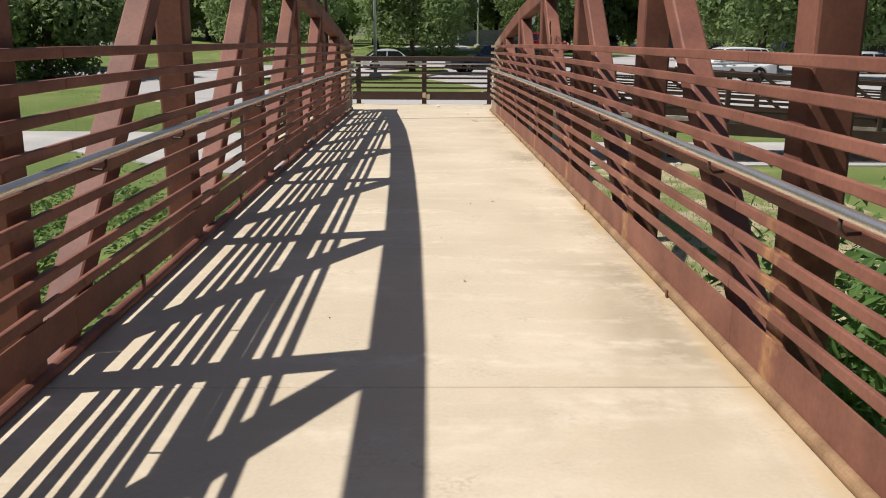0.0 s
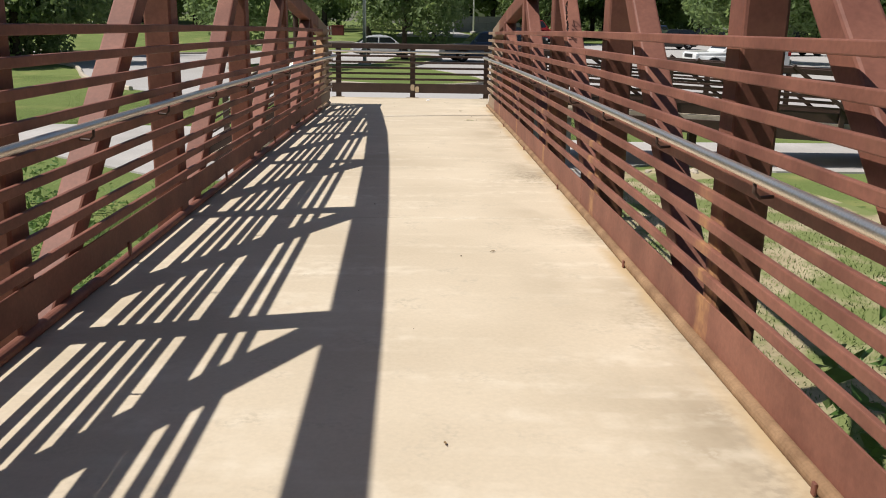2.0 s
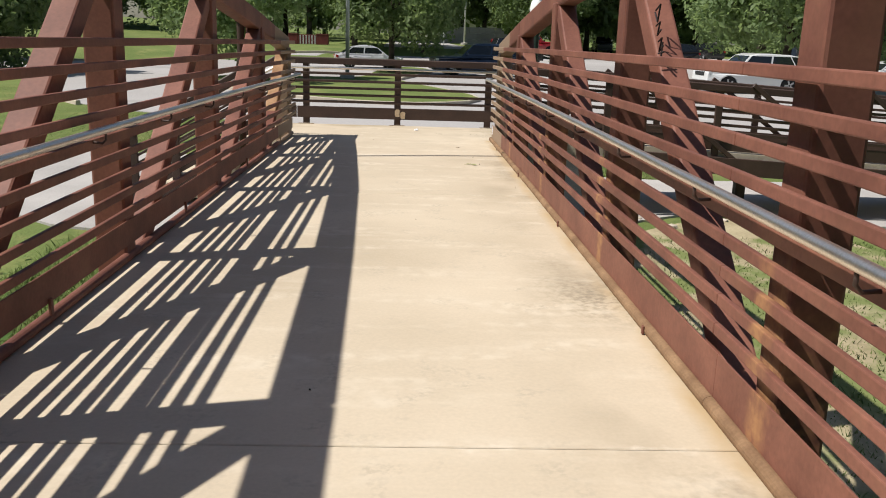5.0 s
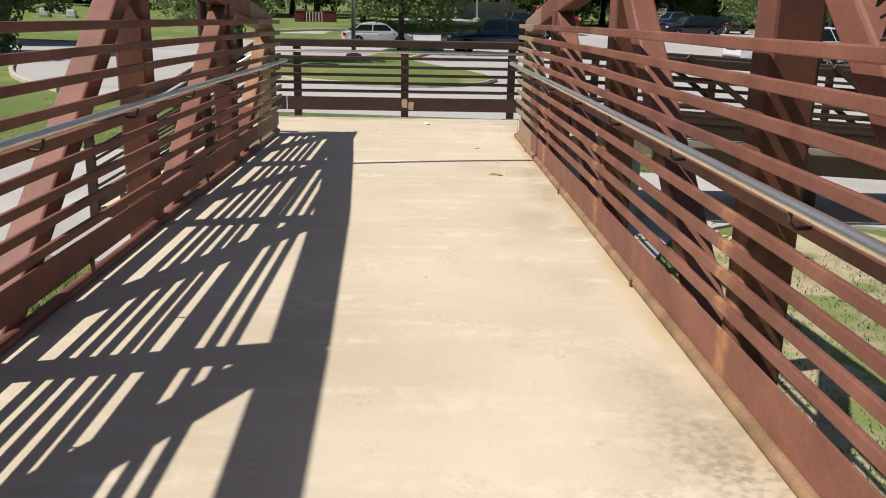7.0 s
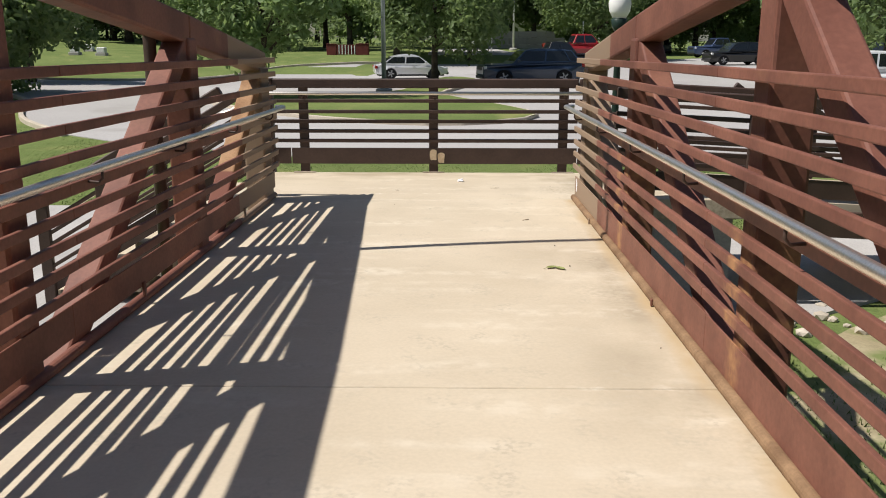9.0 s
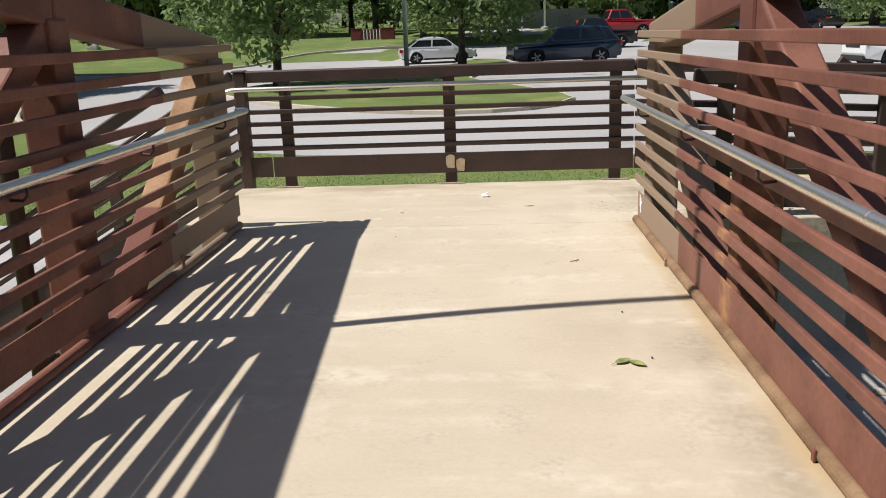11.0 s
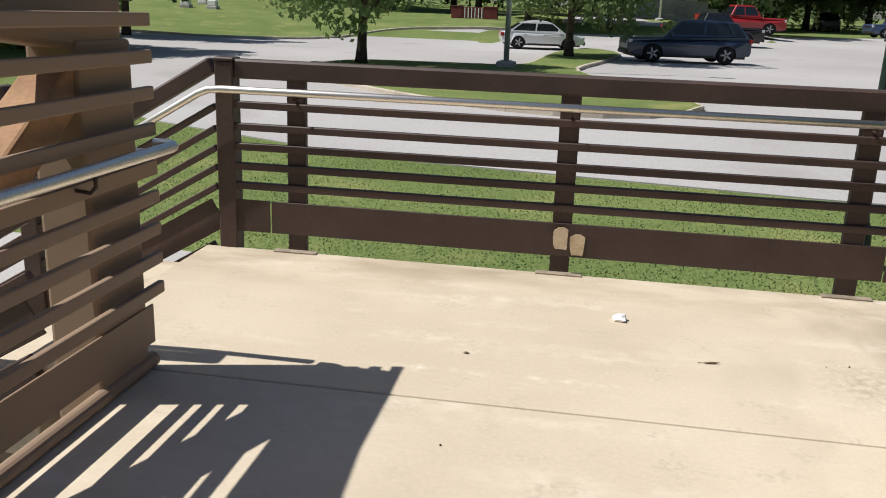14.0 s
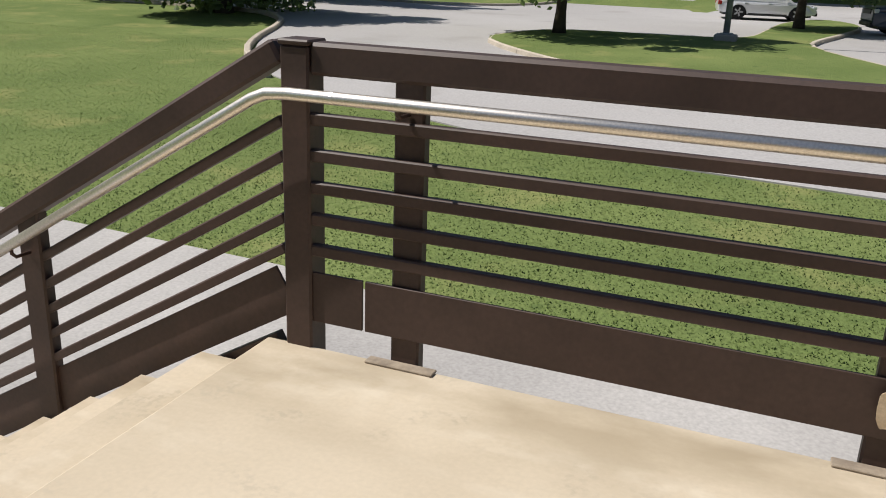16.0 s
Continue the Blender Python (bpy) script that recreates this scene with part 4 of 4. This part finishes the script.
tree_kind("maple", 8, 3.8, 6.9, 1.05, 0.17, 13500, 0.13, 3, M_leaf)
tree_kind("oak", 12, 6.0, 11.0, 1.6, 0.27, 15000, 0.24, 5, M_leaf_dark)
tree_kind("low_oak", 10, 4.6, 8.6, -1.2, 0.26, 22000, 0.17, 15, M_leaf_dark, -0.62)
tree_kind("wood", 16, 6.6, 16.0, 0.8, 0.3, 9000, 0.42, 7, M_leaf_dark)
tree_kind("wood_pale", 15, 6.2, 14.0, 1.6, 0.3, 9000, 0.38, 11, M_leaf)


def tree(kind, label, x, y, turn=0.0, size=1.0, group=""):
    trunk, crown, cz = LEAF_MESHES[kind]
    t = thing("tree", label, "tree", (x, y, land(x, y) - 0.05), group)
    t.rotation_euler = (0, 0, radians(turn))
    t.scale = (0.92 * size, 0.92 * size, 0.92 * size)
    share("trunk", trunk, t, Matrix())
    share("crown", crown, t, Matrix.Translation((0, 0, cz)))
    return t


tree("maple", "young leafy maple on the kerbed grass island", -6.71, 41.0, 20)
tree("maple", "leafy maple beside the silver sedan", -0.87, 50.7, 140, 1.08)
tree("low_oak", "broad dark shade tree with low hanging boughs", -17.84, 41.6, 40, 1.0)
tree("oak", "dark low-branched tree beside the drive", -20.46, 52.5, 95, 0.72)
tree("oak", "dark shade tree standing on the lawn", -28.31, 46.0, 210, 0.95)
tree("maple", "leafy tree shading the patrol vehicle", 17.69, 46.5, 80, 1.45)
tree("maple", "leafy tree at the edge of the lot", 19.98, 43.6, 250, 1.15)
tree("maple", "leafy tree between the parked cars", 20.04, 56.0, 10, 1.2)
tree("maple", "leafy tree in the parking lot island", 28.78, 56.5, 190, 1.3)
tree("maple", "small leafy tree behind the grass strip", 0.99, 74.0, 300, 1.1)
tree("maple", "leafy tree at the far side of the lot", 10.97, 82.0, 33, 1.4)
tree("maple", "leafy tree near the far drive", -4.25, 74.0, 210, 1.3)
rng = random.Random(4)
# the last three belts stand out of view, added to block low sky light
for x0, x1, y0, y1, n in ((-95, -28, 98, 118, 15), (-34, 2, 84, 96, 9), (6, 34, 94, 106, 7), (30, 95, 72, 96, 14), (-80, 80, 122, 140, 18), (-75, -42, 62, 90, 5), (40, 60, 48, 68, 4), (-26, 24, -34, -24, 9), (-44, -30, -20, 30, 6), (30, 44, -15, 36, 6)):
    for k in range(n):
        x = x0 + (x1 - x0) * (k + rng.uniform(0.2, 0.8)) / n
        kind = "wood_pale" if rng.random() < 0.4 else "wood"
        tree(kind, "tall leafy woodland tree of the lot's far edge and the added sky-blocking belts", x, rng.uniform(y0, y1), rng.uniform(0, 360), rng.uniform(0.85, 1.25), "woodland trees")


for k in range(22):
    tree("wood", "low leafy tree at the edge of the wood", -46 + k * 4.6 + rng.uniform(-1, 1), rng.uniform(111, 119), rng.uniform(0, 360), rng.uniform(0.42, 0.6), "woodland edge trees")


def scatter_leaves(name, label, spots, leaf, seed, mat, category):
    """Low leafy growth: sprays of leaves on short stems over the ground."""
    rng = np.random.default_rng(seed)
    verts, faces = [], []
    for x, y, h, spread, count in spots:
        z = land(x, y)
        p = rng.normal(size=(count, 3)) * np.array([spread, spread, 0.0])
        hh = h * np.clip(1 - (np.hypot(p[:, 0], p[:, 1]) / (2.4 * spread)) ** 2, 0.05, 1) * rng.uniform(0.35, 1.0, count) ** 0.7
        pos = p + np.array([x, y, 0])
        pos[:, 2] = z + hh
        nrm = rng.normal(size=(count, 3)) * 0.55 + np.array([-0.25, -0.1, 0.9])
        nrm /= np.linalg.norm(nrm, axis=1)[:, None]
        u = np.cross(nrm, rng.normal(size=(count, 3)))
        u /= np.linalg.norm(u, axis=1)[:, None]
        w = np.cross(nrm, u)
        s = leaf * rng.uniform(0.5, 1.4, count)[:, None]
        base = len(verts)
        quad = np.stack([pos - u * s, pos - w * s * 0.42 + nrm * s * 0.1, pos + u * s, pos + w * s * 0.42 + nrm * s * 0.1], 1).reshape(-1, 3)
        verts += quad.tolist()
        faces += (np.arange(count * 4).reshape(-1, 4) + base).tolist()
    me = bpy.data.meshes.new(name)
    me.from_pydata(verts, [], faces)
    me.materials.append(mat)
    tagged(new(name, me), label, category, kind="stuff")


rng = random.Random(9)
spots = [(rng.uniform(2.1, 5.5), rng.uniform(-1.0, 6.0), rng.uniform(1.2, 2.7), rng.uniform(0.25, 0.5), 340) for k in range(46)]
spots += [(rng.uniform(6.5, 12), rng.uniform(0.0, 12), rng.uniform(0.8, 2.2), 0.6, 260) for k in range(24)]
spots += [(rng.uniform(2.1, 4.6), rng.uniform(-1.5, 7.0), rng.uniform(0.7, 1.8), rng.uniform(0.3, 0.55), 320) for k in range(40)]
spots += [(rng.uniform(2.1, 3.3), rng.uniform(4.0, 6.6), rng.uniform(2.9, 3.5), rng.uniform(0.25, 0.4), 420) for k in range(9)]
scatter_leaves("undergrowth", "broad-leaved green undergrowth on the bank beneath the bridge", spots, 0.075, 3, M_bush, "undergrowth")
spots = [(rng.uniform(-7.5, -2.4), rng.uniform(2.0, 15.0), rng.uniform(0.25, 0.8), rng.uniform(0.3, 0.6), 300) for k in range(60)]
scatter_leaves("weeds", "low green weeds and grass on the sunny bank", spots, 0.06, 5, M_bush, "weeds")


EDGE_X, EDGE_Y = [p[0] for p in near_edge[::-1]], [p[1] for p in near_edge[::-1]]
WALK_X, WALK_Y = [p[0] for p in front_walk[1:9]], [p[1] for p in front_walk[1:9]]


spots = [(-70 + k * 1.35 + 0.4 * math.sin(k * 2.3), 106 + 3 * math.sin(k * 1.7), 3.6 + 1.2 * math.sin(k * 0.9), 0.85, 150) for k in range(104)]
scatter_leaves("wood_edge", "leafy brush along the edge of the wood", spots, 0.26, 12, M_leaf_dark, "brush")


def blades(name, label, areas, seed):
    rng = np.random.default_rng(seed)
    verts, faces = [], []
    for x0, x1, y0, y1, count, h in areas:
        x, y = rng.uniform(x0, x1, count), y0 + (y1 - y0) * rng.uniform(0, 1, count) ** 1.7
        if y0 > 20:
            keep = (y < np.interp(x, EDGE_X, EDGE_Y) - 0.05) & (y > np.interp(x, WALK_X, WALK_Y) + 0.03)
            x, y = x[keep], y[keep]
            count = len(x)
        z = np.array([land(a, b) for a, b in zip(x, y)])
        ang = rng.uniform(0, 6.28, count)
        hh = h * rng.uniform(0.4, 1.3, count)
        lean = rng.normal(size=(count, 2)) * 0.5 * hh[:, None]
        w = 0.006 + 0.006 * rng.random(count)
        dx, dy = np.cos(ang) * w, np.sin(ang) * w
        tri = np.stack([np.stack([x - dx, y - dy, z], 1), np.stack([x + dx, y + dy, z], 1), np.stack([x + lean[:, 0], y + lean[:, 1], z + hh], 1)], 1).reshape(-1, 3)
        base = len(verts)
        verts += tri.tolist()
        faces += (np.arange(count * 3).reshape(-1, 3) + base).tolist()
    me = bpy.data.meshes.new(name)
    me.from_pydata(verts, [], faces)
    me.materials.append(M_blade)
    me.normals_split_custom_set([(0.0, 0.0, 1.0)] * len(me.loops))
    tagged(new(name, me), label, "grass", kind="stuff")


blades("grass", "blades of mown green grass on the lawn", [(-9, 5, 22.2, 31.5, 120000, 0.017), (-22, -9, 23.6, 36.0, 60000, 0.016), (-4.2, -1.9, 12.5, 16.4, 9000, 0.12), (1.3, 6.5, 5.0, 17.2, 46000, 0.05)], 8)

# ---------- lamps, poles and far things ----------


def street_lamp(label, x, y, h=7.5, base=True, mat=None):
    t = thing("street_lamp", label, "street lamp", on_land(x, y, 0.1))
    if base:
        part("base", boxed(-0.28, 0.28, -0.28, 0.28, -0.25, 0.18, bevel=0.03), M_concrete, t)
        part("base_plate", boxed(-0.16, 0.16, -0.16, 0.16, 0.18, 0.21, bevel=0.004), M_galv, t)
    part("shaft", pipe(bmesh.new(), [(0, 0, 0.15), (0, 0, h)], [0.085, 0.06], 14), mat or M_galv, t, smooth=True)
    part("arm", pipe(bmesh.new(), [(0, 0, h - 0.1), (0.5, 0, h), (1.2, 0, h)], 0.03, 8), mat or M_galv, t, smooth=True)
    part("head", boxed(1.0, 1.7, -0.14, 0.14, h - 0.06, h + 0.08, bevel=0.03, seg=2), mat or M_galv, t)
    return t


street_lamp("galvanised street lamp on a concrete base in the grass island", -2.52, 42.0)
street_lamp("tall pale street lamp between the parked cars", 22.81, 57.0, 8)
street_lamp("slim white lamp post on the far lawn", -21.12, 49.2, 6, False, M_white)
street_lamp("slim dark lamp post at the wood's edge", -34.56, 84, 8, False, M_bark)

lantern = thing("lantern_post", "dark green cast iron post with a white globe lantern", "lantern", on_land(2.77, 24.75, -0.05))
lantern.scale = (0.88, 0.88, 0.88)
bm = bmesh.new()
lathe(bm, [(0.19, 0.0), (0.19, 0.12), (0.15, 0.2), (0.13, 0.5), (0.09, 0.62), (0.075, 0.7), (0.06, 3.0), (0.085, 3.05), (0.06, 3.1)], 16)
part("shaft", bm, M_green_iron, lantern, smooth=True)
part("collar", lathe(bmesh.new(), [(0.06, 3.1), (0.13, 3.2), (0.15, 3.34), (0.12, 3.36)], 18), M_green_iron, lantern, smooth=True)
part("globe", lathe(bmesh.new(), [(0.12, 3.36), (0.19, 3.48), (0.21, 3.62), (0.17, 3.8), (0.10, 3.9)], 22), M_globe, lantern, smooth=True)
part("cap", lathe(bmesh.new(), [(0.15, 3.88), (0.17, 3.9), (0.06, 4.02), (0.02, 4.14)], 18), M_green_iron, lantern, smooth=True)

flag = thing("flagpole", "tall white flagpole on the far lawn", "flagpole", on_land(4.62, 81.5, 0.0))
part("shaft", pipe(bmesh.new(), [(0, 0, 0), (0, 0, 10)], [0.08, 0.05], 12), M_white, flag, smooth=True)
part("footing", lathe(bmesh.new(), [(0.3, -0.1), (0.3, 0.15), (0.12, 0.2)], 16), M_concrete, flag)

for x, y, w in ((2.77, 79.0, 0.06), (9.95, 80.0, 0.05)):
    p = thing("sign_post", "slim white sign post at the far drive", "post", on_land(x, y, 0.0))
    part("shaft", pipe(bmesh.new(), [(0, 0, 0), (0, 0, 2.6)], w, 10), M_white, p, smooth=True)

far_wall = thing("retaining_wall", "long pale grey block wall beyond the lot", "wall", on_land(6.86, 88.0, 0.0), kind="structure")
for row in range(3):
    for col in range(4):
        x = -4.6 + col * 1.6 + (0.8 if row % 2 else 0)
        part("block", boxed(x + 0.008, x + 1.592, -0.25, 0.25, row * 0.55 - 0.2 + 0.006, row * 0.55 + 0.344, bevel=0.015), M_concrete, far_wall)
house = thing("house", "low white building with a pale roof behind the trees", "house", on_land(6.50, 108.0, 0.0))
part("wall", boxed(-5, 5, -4, 4, -0.5, 3.2), M_white, house)
bm = bmesh.new()
prism(bm, [(-5.5, -4.6), (5.5, -4.6), (5.5, 4.6), (-5.5, 4.6)], 3.2, lambda x, y: 3.35 + 0.4 * (4.6 - abs(y)) / 4.6)
part("roof", bm, M_concrete, house)
for x in (-3.4, -1.1, 1.2, 3.5):
    w = part("window", boxed(x - 0.6, x + 0.6, -4.06, -3.98, 1.0, 2.3, bevel=0.01), M_white, house)
    part("pane", boxed(x - 0.5, x + 0.5, -4.075, -4.0, 1.1, 2.2), M_glass, w)

bins = thing("dumpster_enclosure", "dark red dumpster enclosure with a pale slatted gate", "enclosure", on_land(-7.84, 74.0, 0.0))
bins.scale = (0.52, 0.52, 0.55)
M_darkred = material("dark_red_steel", (0.10, 0.022, 0.02), (0.15, 0.035, 0.03), rough=0.6, scale=2, fine=20)
for x0, x1 in ((-2.7, -1.35), (1.35, 3.1)):
    bm = boxed(x0, x1, -0.6, 0.6, 0.0, 1.35, bevel=0.03)
    box(bm, x0 - 0.03, x1 + 0.03, -0.65, 0.65, 1.35, 1.45, bevel=0.02)
    part("bin", bm, M_darkred, bins)
for k in range(12):
    x = -1.25 + k * 0.215
    part("slat", boxed(x, x + 0.12, -0.62, -0.56, 0.08, 1.25, bevel=0.008), M_white if k % 2 else M_darkred, bins)
part("frame", boxed(-1.32, 1.34, -0.55, -0.5, 0.05, 1.32, bevel=0.01), M_darkred, bins)

for x, y, s in ((-25.42, 71.5, 0.65), (-24.52, 67.0, 0.6), (-22.87, 67.2, 0.6)):
    u = thing("utility_box", "pale green-white utility box on the lawn", "utility box", on_land(x, y, 0.0), "utility boxes")
    part("cabinet", boxed(-0.45 * s, 0.45 * s, -0.35 * s, 0.35 * s, 0.1, 0.75 * s, bevel=0.05, seg=2), M_white, u)
    part("plinth", boxed(-0.55 * s, 0.55 * s, -0.45 * s, 0.45 * s, -0.1, 0.1, bevel=0.02), M_concrete, u)

rock_rng = random.Random(21)
for k in range(34):
    x, y = rock_rng.uniform(1.9, 5.6), rock_rng.uniform(17.9, 18.9) - 0.15 * rock_rng.random()
    r = rock_rng.uniform(0.04, 0.11)
    bm = bmesh.new()
    bmesh.ops.create_icosphere(bm, subdivisions=1, radius=r)
    for v in bm.verts:
        v.co *= rock_rng.uniform(0.75, 1.2)
        v.co.z *= 0.6
    ob = solo("stone", bm, M_kerb, "pale broken stone on the bank below the ramp", "stone", group="bank stones")
    ob.location = (x, y, land(x, y) + r * 0.35)

# ---------- small things on the deck ----------
bm = bmesh.new()
bmesh.ops.create_icosphere(bm, subdivisions=2, radius=0.045)
for v in bm.verts:
    v.co *= 0.75 + 0.5 * noise.noise(v.co * 40)
    v.co.z = max(-0.012, v.co.z * 0.6)
ob = solo("crumpled_paper", bm, M_paper, "crumpled scrap of white paper on the landing", "litter")
ob.location = (0.175, 19.68, 0.013)

M_dead = material("dry_leaf", (0.10, 0.06, 0.03), (0.20, 0.13, 0.06), rough=0.8, scale=30, fine=120, bump=0)
M_fresh = material("fallen_green_leaf", (0.20, 0.24, 0.07), (0.32, 0.34, 0.13), rough=0.7, scale=30, fine=120, bump=0)


def fallen_leaf(label, x, y, size, turn, mat, curl=0.3, narrow=0.45):
    bm = bmesh.new()
    n = 7
    mid, left, right = [], [], []
    for k in range(n):
        f = k / (n - 1)
        w = size * narrow * math.sin(math.pi * f) ** 0.8
        z = curl * size * (f - 0.5) ** 2
        mid.append(bm.verts.new(((f - 0.5) * 2 * size, 0, z + 0.002)))
        left.append(bm.verts.new(((f - 0.5) * 2 * size, w, z + 0.002 + 0.3 * w)))
        right.append(bm.verts.new(((f - 0.5) * 2 * size, -w, z + 0.002 + 0.2 * w)))
    for k in range(n - 1):
        bm.faces.new([mid[k], mid[k + 1], left[k + 1], left[k]])
        bm.faces.new([right[k], right[k + 1], mid[k + 1], mid[k]])
    pipe(bm, [(-size * 1.4, 0.0, 0.004), (-size, 0, 0.004)], 0.0015, 5)
    ob = solo("fallen_leaf", bm, mat, label, "leaf", group="fallen leaves")
    ob.location, ob.rotation_euler = (x, y, camber(y) + 0.002), (0, 0, radians(turn))


fallen_leaf("curled dry brown leaf on the deck", 0.500, 7.41, 0.019, 40, M_dead)
fallen_leaf("small dry brown leaf on the deck", 0.126, 4.78, 0.012, 100, M_dead)
fallen_leaf("fallen yellow-green leaf on the deck", 0.775, 15.80, 0.047, 35, M_fresh)
fallen_leaf("fallen yellow-green leaf lying beside another", 0.832, 15.775, 0.047, -45, M_fresh)
fallen_leaf("long dry leaf on the landing", 0.547, 19.24, 0.042, 12, M_dead, 0.2, 0.18)
fallen_leaf("small dark leaf scrap on the landing", -0.490, 19.09, 0.013, 8, M_dead, 0.2, 0.6)
bm = pipe(bmesh.new(), [(-0.03, -0.01, 0.004), (0.0, 0.0, 0.006), (0.025, 0.03, 0.004)], 0.003, 6)
ob = solo("twig", bm, M_dead, "short dry twig on the deck", "twig")
ob.location = (0.734, 17.49, camber(17.49))
grit_rng = random.Random(2)
for k in range(14):
    x, y = grit_rng.uniform(-1.45, 1.15), grit_rng.uniform(1.5, 20.3)
    r = grit_rng.uniform(0.0025, 0.006)
    bm = bmesh.new()
    bmesh.ops.create_icosphere(bm, subdivisions=1, radius=r)
    ob = solo("grit", bm, M_bark, "speck of dark grit on the concrete deck", "grit", group="grit")
    ob.location = (x, y, camber(y) + r * 0.6)

# black scrawl on a diagonal of the sunny truss, and a white mark on its end
scrawl = thing("scrawl", "black illegible painted scrawl on the steel diagonal", "graffiti", (CX + POST_OFF - 0.0765, 10.19, 1.54))
for k, pts in enumerate((((0.10, 0.16), (0.02, 0.19), (0.05, 0.10), (0.11, 0.15)), ((0.07, 0.08), (0.00, 0.10), (0.03, 0.03), (-0.03, 0.06)), ((0.0, 0.0), (-0.06, 0.02), (-0.03, -0.05), (-0.1, -0.02)), ((-0.02, -0.06), (-0.12, -0.05)), ((-0.08, 0.0), (-0.07, -0.12)))):
    bm = pipe(bmesh.new(), [(-0.001, y, z) for y, z in pts], 0.005, 6)
    part("stroke", bm, M_ink, scrawl)


mark = thing("paint_mark", "splash of white paint on the toe plate end", "paint mark", (CX + PLATE_OFF - 0.0066, END - 0.03, 0.0))
for y0, y1, z0, z1 in ((0.0, 0.035, 0.10, 0.21), (0.03, 0.055, 0.14, 0.225), (-0.02, 0.01, 0.165, 0.19)):
    part("daub", boxed(-0.0012, 0.0012, y0, y1, z0, z1, bevel=0.001), M_paper, mark)
